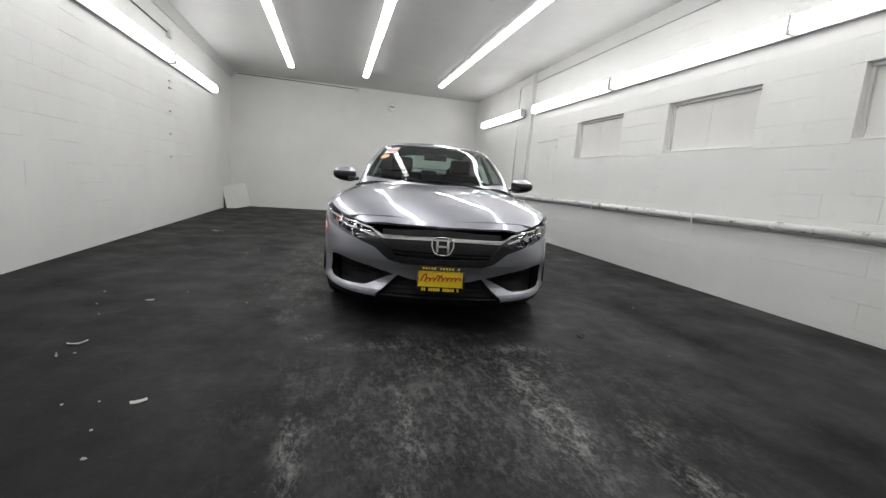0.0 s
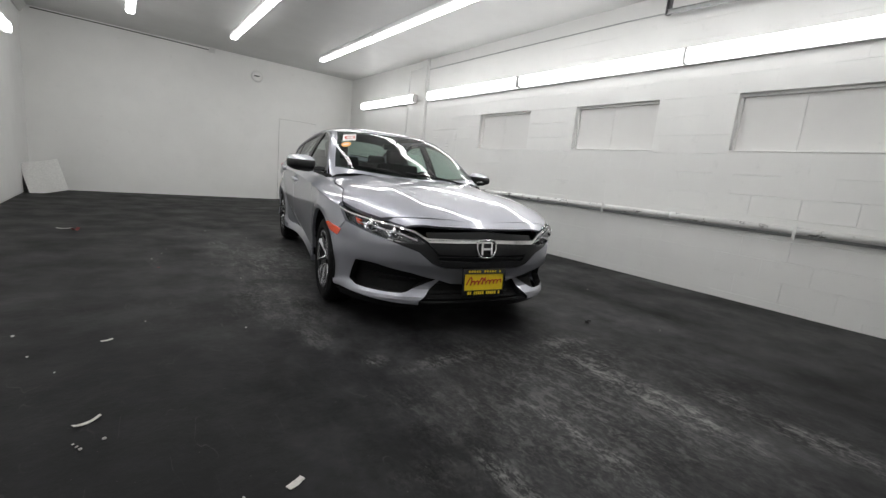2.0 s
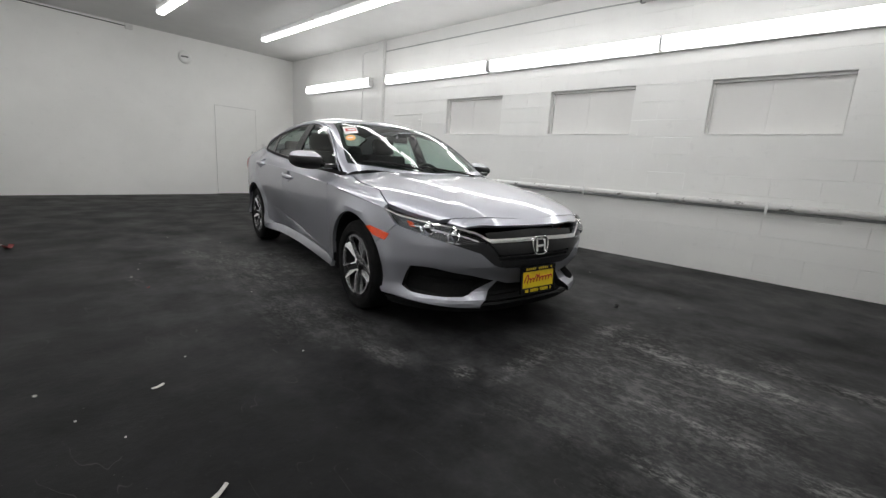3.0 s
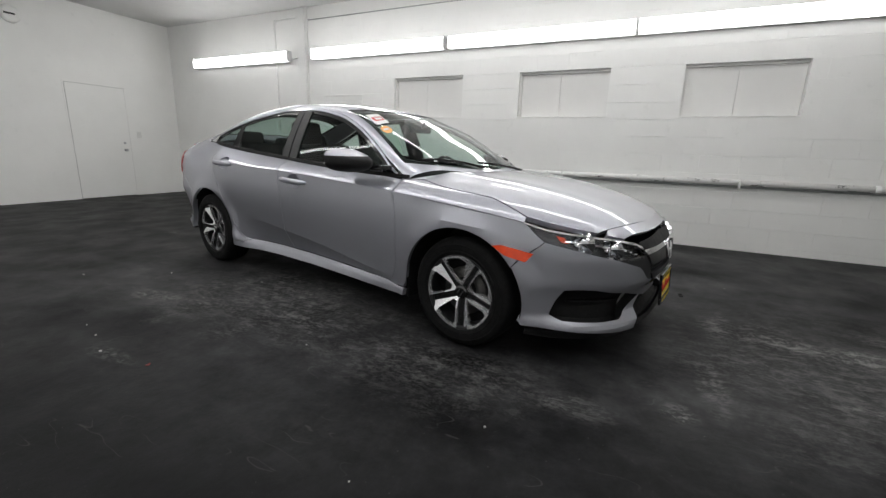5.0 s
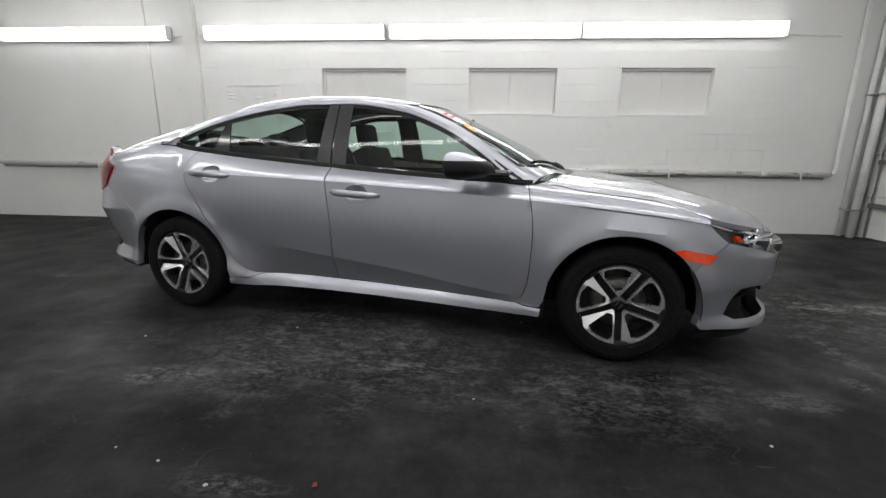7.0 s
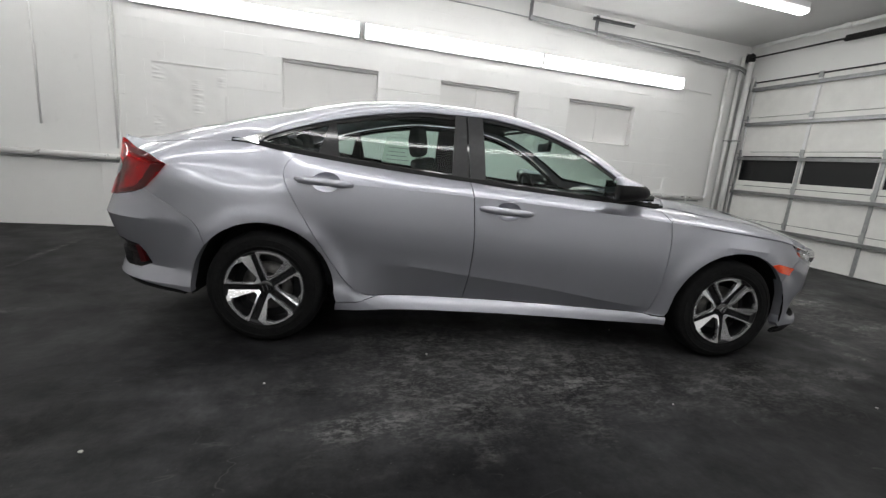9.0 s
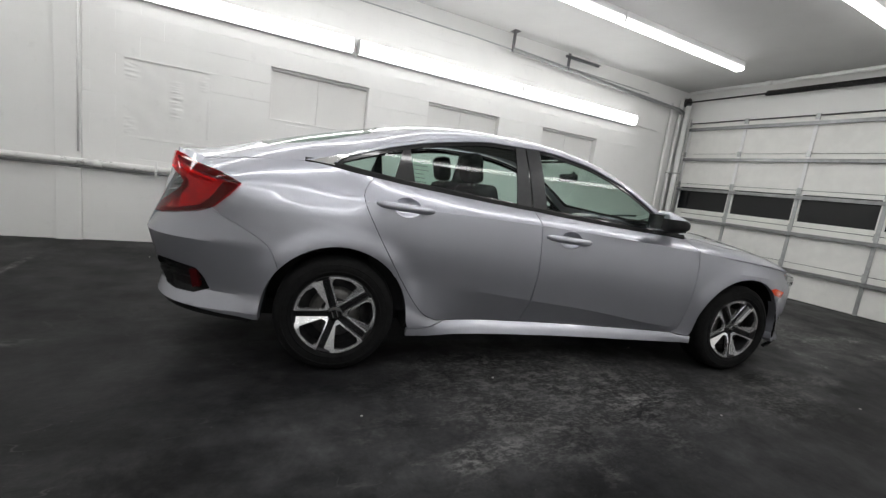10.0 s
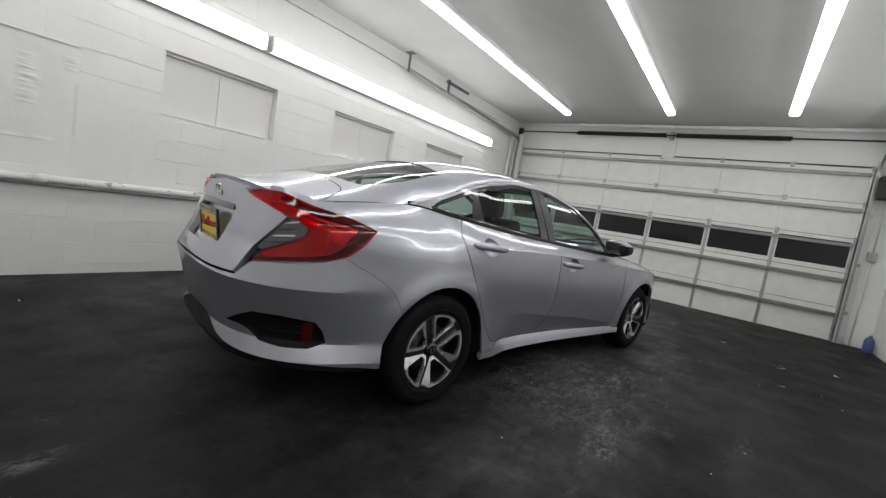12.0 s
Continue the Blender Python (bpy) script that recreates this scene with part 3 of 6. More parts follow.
# ---- car: surface lines ----
def curve(*pts):
    """A smooth line through (x, value) pairs, without overshoot."""
    xs = np.array([p[0] for p in pts], float)
    ys = np.array([p[1] for p in pts], float)
    order = np.argsort(xs)
    xs, ys = xs[order], ys[order]
    h = np.diff(xs)
    d = np.diff(ys) / h
    m = np.zeros(len(xs))
    m[0], m[-1] = d[0], d[-1]
    for i in range(1, len(xs) - 1):
        if d[i - 1] * d[i] > 0:
            w1, w2 = 2 * h[i] + h[i - 1], h[i] + 2 * h[i - 1]
            m[i] = (w1 + w2) / (w1 / d[i - 1] + w2 / d[i])

    def f(x):
        x = min(max(x, xs[0]), xs[-1])
        i = min(max(int(np.searchsorted(xs, x)) - 1, 0), len(h) - 1)
        t = (x - xs[i]) / h[i]
        return float((1 + 2 * t) * (1 - t) ** 2 * ys[i] + t * (1 - t) ** 2 * h[i] * m[i] + t * t * (3 - 2 * t) * ys[i + 1] + t * t * (t - 1) * h[i] * m[i + 1])

    return f


AXF, AXR, TYRE_R, ARCH_R, HUB_Z = 1.35, -1.35, 0.310, 0.368, 0.305
XNF, XNR, NPF, NPR = 1.25, -1.40, 2.92, 3.35
plan_w = curve((-2.4, 0.835), (-1.9, 0.862), (-1.35, 0.876), (-0.6, 0.871), (0.3, 0.870), (0.9, 0.870), (1.35, 0.878), (1.8, 0.875), (2.3, 0.87))
x_front = curve((0.10, 2.12), (0.17, 2.185), (0.205, 2.212), (0.235, 2.208), (0.29, 2.155), (0.36, 2.165), (0.45, 2.212), (0.55, 2.215), (0.62, 2.195), (0.68, 2.155), (0.75, 2.13), (0.9, 2.10))
def x_rear(z):
    return float(np.interp(z, (0.15, 0.25, 0.30, 0.38, 0.64, 0.72, 0.80, 0.92, 1.0, 1.10), (-2.22, -2.30, -2.328, -2.310, -2.378, -2.342, -2.305, -2.27, -2.25, -2.23)))



z_low = curve((-2.4, 0.44), (-1.2, 0.46), (-0.97, 0.37), (-0.86, 0.305), (-0.75, 0.289), (-0.29, 0.283), (0.17, 0.280), (0.65, 0.274), (0.8, 0.275), (0.95, 0.265), (2.3, 0.26))
z_up = curve((-2.4, 0.64), (-1.65, 0.64), (-1.2, 0.56), (-0.88, 0.512), (-0.3, 0.445), (0.15, 0.398), (0.65, 0.325), (0.8, 0.31), (0.95, 0.34), (1.3, 0.42), (2.3, 0.45))
band = curve((-1.0, 0.0), (-0.90, 0.0), (-0.65, 0.75), (-0.4, 1.0), (0.3, 1.0), (0.72, 0.8), (0.88, 0.0), (1.0, 0.0))
z_crease = curve((-2.4, 0.925), (-1.9, 0.912), (-1.25, 0.893), (-0.3, 0.876), (0.37, 0.845), (0.66, 0.828), (0.9, 0.812), (1.35, 0.778), (1.7, 0.738), (1.8, 0.716), (2.0, 0.678), (2.1, 0.652), (2.2, 0.63), (2.3, 0.62))
z_arc = curve((2.25, 0.655), (2.16, 0.675), (2.12, 0.70), (2.05, 0.745), (1.9, 0.805), (1.7, 0.855), (1.46, 0.897), (1.2, 0.926), (1.0, 0.945), (0.7, 0.970), (0.0, 1.02), (-0.6, 1.07), (-1.0, 1.13), (-1.4, 1.188), (-1.8, 1.172), (-2.0, 1.115), (-2.15, 1.073), (-2.3, 1.045))
z_belt_mid = curve((0.87, 0.893), (0.5, 0.908), (0.08, 0.932), (-0.28, 0.957), (-0.67, 0.985), (-1.02, 1.015), (-1.3, 1.046), (-1.52, 1.073), (-1.8, 1.055), (-2.0, 1.028), (-2.3, 1.0))
_hh = curve((0.80, 0.765), (0.88, 0.748), (0.94, 0.715), (0.99, 0.70), (1.08, 0.725), (1.25, 0.75), (1.5, 0.742), (1.7, 0.712))


def hood_half(x):
    """Half width of the hood; along the lamps it follows the edge of the nose."""
    k = min(1.0, max(0.0, (x - 1.48) / 0.22))
    return (1 - k) * _hh(x) + k * 0.962 * arc_edge(x)


profile = curve((0.0, 0.075), (0.45, 0.022), (0.75, 0.024), (1.0, 0.034), (2.0, 0.030), (2.25, 0.014), (2.5, 0.004), (2.8, 0.001), (3.0, 0.004))
ARC_P, ARC_Q = 2.6, 1.6


def taper(x, z):
    """How far the plan narrows towards the nose and the tail."""
    if x > XNF:
        s, k = (x - XNF) / (x_front(z) - XNF), NPF
    elif x < XNR:
        s, k = (x - XNR) / (x_rear(z) - XNR), NPR
    else:
        return 1.0
    return max(0.0, 1 - min(1.0, s) ** k) ** (1 / k)


def ramp_(a, b, q):
    return min(1.0, max(0.0, (q - a) / (b - a)))


def soft_ramp(a, b, q):
    t = ramp_(a, b, q)
    return t * t * (3 - 2 * t)


def flare(x, z):
    """The raised band round a wheel arch, with a crease at its outer edge."""
    best = 0.0
    for ax in (AXF, AXR):
        r = math.hypot(x - ax, z - HUB_Z)
        if ARCH_R - 0.02 < r < ARCH_R + 0.11 and z > 0.2:
            best = max(best, 0.015 * soft_ramp(0.470, 0.392, r))
    return best


def base_w(x, z, v):
    k = band(x) if -1 < x < 1 else 0.0
    dip = min(0.085, 0.62 * (z_up(x) - z_low(x))) * k * (max(0.0, 2 - v) if v > 1 else max(0.0, 1 - (1 - v) / 1.9))
    tuck = 0.0
    if x < -1.5:
        # the tail turns in under its crease and out again in a lip above the lower edge
        tuck = ramp_(-1.55, -1.95, x) * (0.054 * ramp_(0.64, 0.40, z) - 0.032 * ramp_(0.38, 0.30, z))
    elif x > 1.5:
        tuck = ramp_(1.80, 2.02, x) * (0.022 * ramp_(0.46, 0.30, z) - 0.022 * ramp_(0.28, 0.22, z))
    tuck += 0.034 * shoulder(x) * ramp_(0.70, z_crease(x), z) ** 2
    crest = 0.004 * ramp_(2.8, 3.0, v) * ramp_(-1.55, -1.25, x) * ramp_(1.25, 0.95, x)
    low = profile(min(v, 3.0))
    # fore and aft of the wheels the sides stay upright
    low += (0.009 + 0.030 * max(0.0, 0.5 - v) - low) * ramp_(1.0, 1.4, abs(x)) * ramp_(2.75, 2.3, v)
    return plan_w(x) - low + crest - 0.004 * ramp_(2.8, 3.0, v) - dip - tuck + flare(x, z)


def shoulder(x):
    """How much of the rolled shoulder over the rear wheel there is."""
    return soft_ramp(-1.12, -1.36, x) * soft_ramp(-1.85, -1.50, x)


def arc_edge(x):
    return plan_w(x) * taper(x, z_crease(x)) + 0.002 - 0.010 * soft_ramp(-1.15, -1.45, x)


def arc_y(x, z):
    """Half width above the shoulder crease."""
    z0 = z_crease(x)
    s = min(1.0, max(0.0, (z - z0) / (z_arc(x) - z0)))
    return arc_edge(x) * (1 - s ** ARC_Q) ** (1 / ARC_P)


def arc_z(x, y):
    s = min(1.0, abs(y) / max(0.01, arc_edge(x)))
    return z_crease(x) + (z_arc(x) - z_crease(x)) * (1 - s ** ARC_P) ** (1 / ARC_Q)


def z_belt(x):
    return z_belt_mid(x) if x < 0.87 else arc_z(x, hood_half(x)) if x > 0.95 else z_belt_mid(0.87) + (arc_z(0.95, hood_half(0.95)) - z_belt_mid(0.87)) * (x - 0.87) / 0.08


def v_lines(x):
    return (0.14, z_low(x), z_up(x), z_crease(x), z_belt(x))


def v_of(x, z):
    zs = v_lines(x)
    for i in range(4):
        if z <= zs[i + 1] or i == 3:
            return i + (z - zs[i]) / max(1e-4, zs[i + 1] - zs[i])


def z_of(x, v):
    zs = v_lines(x)
    i = min(3, max(0, int(v)))
    return zs[i] + (v - i) * (zs[i + 1] - zs[i])


def side_y(x, z):
    v = v_of(x, z)
    if v <= 3:
        return base_w(x, z, v) * taper(x, z)
    # above the crease the side leans in at once
    h, dz = z_belt(x) - z_crease(x), z - z_crease(x)
    q = shoulder(x)
    left = max(0.0, 1 - dz / max(0.02, h))
    lean = (0.36 * ramp_(1.72, 1.45, x) * ramp_(-1.75, -1.35, x) + 0.22 * q) * dz * left
    return arc_y(x, z) - lean - 0.034 * q * left


# the rounded nose and tail, unrolled by length along the curve
def unroll(k):
    t = np.linspace(0, math.pi / 2, 400)
    sx, sy = np.sin(t) ** (2 / k), np.cos(t) ** (2 / k)
    ln = np.concatenate(([0], np.cumsum(np.hypot(np.diff(sx), np.diff(sy)))))
    return ln / ln[-1], sx, sy


ROLL = {True: unroll(NPF), False: unroll(NPR)}


def wrap(front):
    xn, xe = (XNF, x_front) if front else (XNR, x_rear)
    ln, sx, sy = ROLL[front]

    def f(u, z):
        """u: 0 at the side, 1 at the middle, 2 at the other side."""
        s, m = (u, -1) if u <= 1 else (2 - u, 1)
        x = xn + (xe(z) - xn) * float(np.interp(s, ln, sx))
        w = base_w(x, z, min(v_of(x, z), 3.0))
        if not front and z > z_crease(x):
            w *= 1 - (1 - arc_y(x, z) / arc_edge(x)) * ramp_(0.60, 0.42, s)
        return Vector((x, m * w * float(np.interp(s, ln, sy)), z))

    return f


nose, tail = wrap(True), wrap(False)


def u_x(x, z, front=True):
    xn, xe = (XNF, x_front(z)) if front else (XNR, x_rear(z))
    return float(np.interp((x - xn) / (xe - xn), ROLL[front][1], ROLL[front][0]))


def u_y(y, front=True):
    """u at a half width y (negative y: the right side, u below 1)."""
    s = float(np.interp(abs(y) / 0.885, ROLL[front][2][::-1], ROLL[front][0][::-1]))
    return s if y < 0 else 2 - s


# greenhouse
z_rail = curve((0.93, 0.872), (0.84, 0.899), (0.58, 1.078), (0.38, 1.195), (0.1, 1.295), (-0.24, 1.34), (-0.5, 1.34), (-0.76, 1.308), (-1.08, 1.235), (-1.3, 1.16), (-1.52, 1.080), (-1.6, 1.070), (-1.8, 1.056), (-2.0, 1.029), (-2.3, 1.001))
z_top = curve((1.12, 0.888), (1.06, 0.926), (0.8, 1.085), (0.6, 1.18), (0.4, 1.27), (0.22, 1.338), (0.0, 1.385), (-0.3, 1.412), (-0.55, 1.418), (-0.9, 1.397), (-1.2, 1.343), (-1.5, 1.268), (-1.75, 1.194), (-1.85, 1.163), (-2.0, 1.117), (-2.15, 1.074), (-2.3, 1.045))


def glass_y(x, z):
    """Half width of the side glass."""
    zb = z_belt_mid(x)
    y0 = arc_y(x, zb)
    h = max(0.0, z - zb)
    return y0 - 0.36 * h - 0.42 * h * h


def rail_y(x):
    return glass_y(x, z_rail(x))


def top_point(x, p):
    """p: -1 to 1 across the roof, from rail to rail."""
    a = p * math.pi / 2
    w, z0 = rail_y(x), z_rail(x)
    y, z = w * math.copysign(abs(math.sin(a)) ** 0.86, a), z0 + (z_top(x) - z0) * max(0.0, math.cos(a)) ** 1.15
    # behind the doors the section runs on from the flanks in one sweep
    zc = z_crease(x)
    sweep = lambda q: zc + (z_top(x) - zc) * (1 - min(1.0, abs(q) / arc_edge(x)) ** ARC_P) ** (1 / ARC_Q)
    zs = sweep(y) + (z0 - sweep(w)) * min(1.0, abs(y) / w) ** 6
    return Vector((x, y, z + soft_ramp(-0.75, -1.45, x) * (zs - z)))


def p_of(x, y):
    s = min(1.0, abs(y) / rail_y(x)) ** (1 / 0.86)
    return math.copysign(math.asin(s) * 2 / math.pi, y)


def deck_point(x, p):
    a = p * math.pi / 2
    return Vector((x, arc_edge(x) * math.copysign(abs(math.sin(a)) ** (2 / ARC_P), a), z_crease(x) + (z_arc(x) - z_crease(x)) * max(0.0, math.cos(a)) ** (2 / ARC_Q)))


def dp_of(x, y):
    s = min(1.0, abs(y) / arc_edge(x)) ** (ARC_P / 2)
    return math.copysign(math.asin(s) * 2 / math.pi, y)


# ---- car: panels cut out of those surfaces ----
def dense(poly, step):
    out = []
    for (a, b), (c, d) in zip(poly, poly[1:] + poly[:1]):
        n = max(1, int(math.hypot(c - a, d - b) / step + 0.5))
        out += [(a + (c - a) * i / n, b + (d - b) * i / n) for i in range(n)]
    return out


def bow(*pts, n=6):
    """An open line, smoothed through its points."""
    out = []
    for i in range(len(pts) - 1):
        p0, p1, p2, p3 = pts[max(0, i - 1)], pts[i], pts[i + 1], pts[min(len(pts) - 1, i + 2)]
        for k in range(n):
            t = k / n
            out.append(tuple(0.5 * (2 * b + (c - a) * t + (2 * a - 5 * b + 4 * c - d) * t * t + (3 * b - a - 3 * c + d) * t ** 3) for a, b, c, d in zip(p0, p1, p2, p3)))
    return out + [tuple(pts[-1])]


def inside(poly, a, b):
    hit = False
    j = len(poly) - 1
    for i in range(len(poly)):
        if (poly[i][1] > b) != (poly[j][1] > b) and a < (poly[j][0] - poly[i][0]) * (b - poly[i][1]) / (poly[j][1] - poly[i][1]) + poly[i][0]:
            hit = not hit
        j = i
    return hit


def shrink(poly, g):
    """Draws a closed outline in by g."""
    area = sum(p[0] * q[1] - q[0] * p[1] for p, q in zip(poly, poly[1:] + poly[:1]))
    s = 1 if area > 0 else -1
    out = []
    for i in range(len(poly)):
        p, q, r = Vector(poly[i - 1]), Vector(poly[i]), Vector(poly[(i + 1) % len(poly)])
        e1, e2 = q - p, r - q
        if e1.length < 1e-6 or e2.length < 1e-6:
            out.append(tuple(q))
            continue
        n1, n2 = Vector((-e1.y, e1.x)).normalized() * s, Vector((-e2.y, e2.x)).normalized() * s
        n = n1 + n2
        n = n / max(0.5, n.length_squared / 2) if n.length > 1e-3 else n1
        out.append(tuple(q + n * g))
    return out


def sheet(bm, poly, mapper, du, dv, holes=(), depth=0.012, lift=0.0, to_uv=None, step=0.03, gap=0.0025, mat=0, hole_mat=0):
    """Cuts a closed outline out of a surface and turns its edges in by depth.
    poly: corners in the outline's own plane; to_uv takes them to the surface's coordinates; mapper takes those to space."""
    outline = dense(shrink(poly, gap) if gap else list(poly), step)
    inner = [dense(list(h), step) for h in holes]
    if to_uv:
        outline = [to_uv(*p) for p in outline]
        inner = [[to_uv(*p) for p in h] for h in inner]
    a0, a1 = min(p[0] for p in outline), max(p[0] for p in outline)
    b0, b1 = min(p[1] for p in outline), max(p[1] for p in outline)
    i0, i1 = math.floor(a0 / du), math.ceil(a1 / du)
    j0, j1 = math.floor(b0 / dv), math.ceil(b1 / dv)
    w = bmesh.new()
    grid = [[w.verts.new((i * du, j * dv, 0)) for j in range(j0, j1 + 1)] for i in range(i0, i1 + 1)]
    for r0, r1 in zip(grid, grid[1:]):
        for j in range(len(r0) - 1):
            w.faces.new((r0[j], r1[j], r1[j + 1], r0[j + 1]))
    for ring in [outline] + inner:
        for p, q in zip(ring, ring[1:] + ring[:1]):
            lo, hi = (min(p[0], q[0]) - 1e-5, min(p[1], q[1]) - 1e-5), (max(p[0], q[0]) + 1e-5, max(p[1], q[1]) + 1e-5)
            if abs(p[0] - q[0]) + abs(p[1] - q[1]) < 1e-7:
                continue
            near = []
            for f in w.faces:
                fx, fy = [v.co.x for v in f.verts], [v.co.y for v in f.verts]
                if max(fx) > lo[0] and min(fx) < hi[0] and max(fy) > lo[1] and min(fy) < hi[1]:
                    near.append(f)
            if near:
                geom = list({v for f in near for v in f.verts}) + list({e for f in near for e in f.edges}) + near
                bmesh.ops.bisect_plane(w, geom=geom, dist=1e-5, plane_co=(p[0], p[1], 0), plane_no=(q[1] - p[1], p[0] - q[0], 0))
    drop = []
    for f in w.faces:
        c = f.calc_center_median()
        if not inside(outline, c.x, c.y) or any(inside(h, c.x, c.y) for h in inner):
            drop.append(f)
    bmesh.ops.delete(w, geom=drop, context="FACES")
    bmesh.ops.dissolve_degenerate(w, dist=2e-5, edges=w.edges[:])
    base = {}
    for v in w.verts:
        base[v] = mapper(v.co.x, v.co.y)
    e = 1e-3
    norm = {}
    for v in w.verts:
        u0, v0 = v.co.x, v.co.y
        n = (mapper(u0 + e, v0) - mapper(u0 - e, v0)).cross(mapper(u0, v0 + e) - mapper(u0, v0 - e))
        norm[v] = n.normalized() if n.length > 1e-12 else Vector((0, 0, 1))
    # the outside points away from the car's core
    flip = sum(norm[v].dot(base[v] - Vector((base[v].x * 0.75, 0, 0.55))) for v in w.verts) < 0
    if flip:
        for v in norm:
            norm[v] = -norm[v]
    made = {v: bm.verts.new(base[v] + norm[v] * lift) for v in w.verts}
    for f in w.faces:
        vs = [made[v] for v in f.verts]
        try:
            nf = bm.faces.new(vs[::-1] if flip else vs)
        except ValueError:
            continue
        nf.smooth, nf.material_index = True, mat
    bm.normal_update()
    for ed in bm.edges:
        # creases stay crisp
        if len(ed.link_faces) == 2 and ed.link_faces[0].normal.length and min(f.calc_area() for f in ed.link_faces) > 2e-5:
            ed.smooth = ed.calc_face_angle(0.0) < 0.27
    if depth:
        back = {}
        for ed in w.edges:
            if len(ed.link_faces) == 1:
                for v in ed.verts:
                    if v not in back:
                        back[v] = bm.verts.new(base[v] + norm[v] * (lift - depth))
                f = ed.link_faces[0]
                loop = [l for l in f.loops if l.edge == ed][0]
                a, b = loop.vert, loop.link_loop_next.vert
                quad = (made[b], made[a], back[a], back[b])
                try:
                    nf = bm.faces.new(quad[::-1] if flip else quad)
                    mid = [(p + q) / 2 for p, q in zip(a.co.xy, b.co.xy)]
                    rim_gap = min((math.hypot(mid[0] - p[0], mid[1] - p[1]) for h in inner for p in h), default=9.0) < min(math.hypot(mid[0] - p[0], mid[1] - p[1]) for p in outline)
                    nf.material_index = hole_mat if rim_gap else mat
                    for x in nf.edges:
                        if set(x.verts) == {made[a], made[b]}:
                            x.smooth = False
                except ValueError:
                    pass
    w.free()
    return bm


def side_map(s):
    return lambda x, v: Vector((x, s * side_y(x, z_of(x, v)), z_of(x, v)))


def side_sheet(poly, s, **kw):
    bm = kw.pop("bm", None) or bmesh.new()
    return sheet(bm, poly, side_map(s), 0.022, 1 / 9, to_uv=lambda x, z: (x, v_of(x, z)), **kw)


def glass_sheet(poly, s, **kw):
    bm = kw.pop("bm", None) or bmesh.new()
    return sheet(bm, poly, lambda x, z: Vector((x, s * glass_y(x, z), z)), 0.05, 0.04, **kw)


def top_sheet(poly, **kw):
    bm = kw.pop("bm", None) or bmesh.new()
    return sheet(bm, poly, top_point, 0.03, 0.03, to_uv=lambda x, y: (x, p_of(x, y)), **kw)


def deck_sheet(poly, **kw):
    bm = kw.pop("bm", None) or bmesh.new()
    return sheet(bm, poly, deck_point, 0.04, 0.04, to_uv=lambda x, y: (x, dp_of(x, y)), **kw)


def wrap_sheet(poly, front, **kw):
    bm = kw.pop("bm", None) or bmesh.new()
    return sheet(bm, poly, nose if front else tail, 0.02, 0.02, step=kw.pop("step", 0.02), **kw)


def mirror(poly):
    return [(a, -b) for a, b in poly]


def wmirror(poly):
    return [(2 - a, b) for a, b in poly]


# ---- car: materials ----
def car_paint():
    n = Nodes("silver metallic car paint")
    flake = n.ramp(n.noise(900.0, 2.0), [(0.35, (0.398, 0.406, 0.454)), (0.65, (0.492, 0.502, 0.556))])
    dust = n.ramp(n.noise(3.0, 6.0, 0.6), [(0.35, 0.95), (0.7, 1.0)])
    n.set(Base_Color=n.mix(1.0, flake, dust, "MULTIPLY"), Metallic=0.76, Coat_Weight=1.0, Coat_Roughness=0.01, Coat_IOR=1.55)
    n.set(Roughness=n.ramp(n.noise(2.0), [(0.3, 0.34), (0.7, 0.38)]))
    return n.mat


def glass(name, tint, gloss_rough=0.01):
    n = Nodes(name)
    n.tree.nodes.remove(n.bsdf)
    out = [x for x in n.tree.nodes if x.type == "OUTPUT_MATERIAL"][0]
    clear = n.add("BsdfTransparent", Color=(*tint, 1))
    shine = n.add("BsdfGlossy", Color=(1, 1, 1, 1), Roughness=gloss_rough)
    facing = n.add("LayerWeight", Blend=0.5)
    gloss = n.math("ADD", n.math("MULTIPLY", n.math("POWER", facing.outputs["Facing"], 5.0), 0.9), 0.035)
    mix = n.add("MixShader")
    n.link(gloss, mix.inputs[0])
    n.link(clear.outputs[0], mix.inputs[1])
    n.link(shine.outputs[0], mix.inputs[2])
    n.link(mix.outputs[0], out.inputs[0])
    return n.mat


def facets():
    """The ribbed reflector behind a lamp lens."""
    n = Nodes("ribbed lamp reflector")
    wave = n.add("TexWave", Scale=3.0, Distortion=2.0, Detail=1.0)
    n.link(n.coords(), wave.inputs["Vector"])
    n.set(Base_Color=(0.66, 0.64, 0.64), Metallic=0.75, Roughness=0.25)
    n.bump(wave.outputs["Fac"], 0.35, 0.02)
    return n.mat


PAINT = car_paint()
BLACK = plain("black plastic trim", (0.011, 0.011, 0.0115), 0.6, 0, 0.2, 60.0, spec=0.2)
GLOSSB = plain("gloss black trim", (0.008, 0.008, 0.009), 0.12, 0, 0.15, 30.0, 0.6)
RUBBER = plain("tyre rubber", (0.0075, 0.0075, 0.0078), 0.75, 0, 0.25, 50.0, spec=0.12)
CHROME = plain("chrome", (0.78, 0.78, 0.79), 0.07, 1.0, 0.03)
ALLOY = plain("silver wheel cover", (0.84, 0.845, 0.86), 0.20, 0.80, 0.05, 40.0, 0.8)
STEEL = plain("dark steel wheel", (0.012, 0.012, 0.013), 0.5, 0.3, 0.3, spec=0.3)
DISC = plain("brake disc steel", (0.10, 0.098, 0.095), 0.4, 0.8, 0.3)
GLASS = glass("tinted car glass", (0.67, 0.78, 0.73))
LENS = glass("clear lamp lens", (0.93, 0.94, 0.95))
REDL = plain("red lamp lens", (0.50, 0.008, 0.012), 0.08, 0, 0.15, 25.0, 1.0)
REDG = glass("red lamp glass", (0.78, 0.009, 0.016))
FACET = facets()
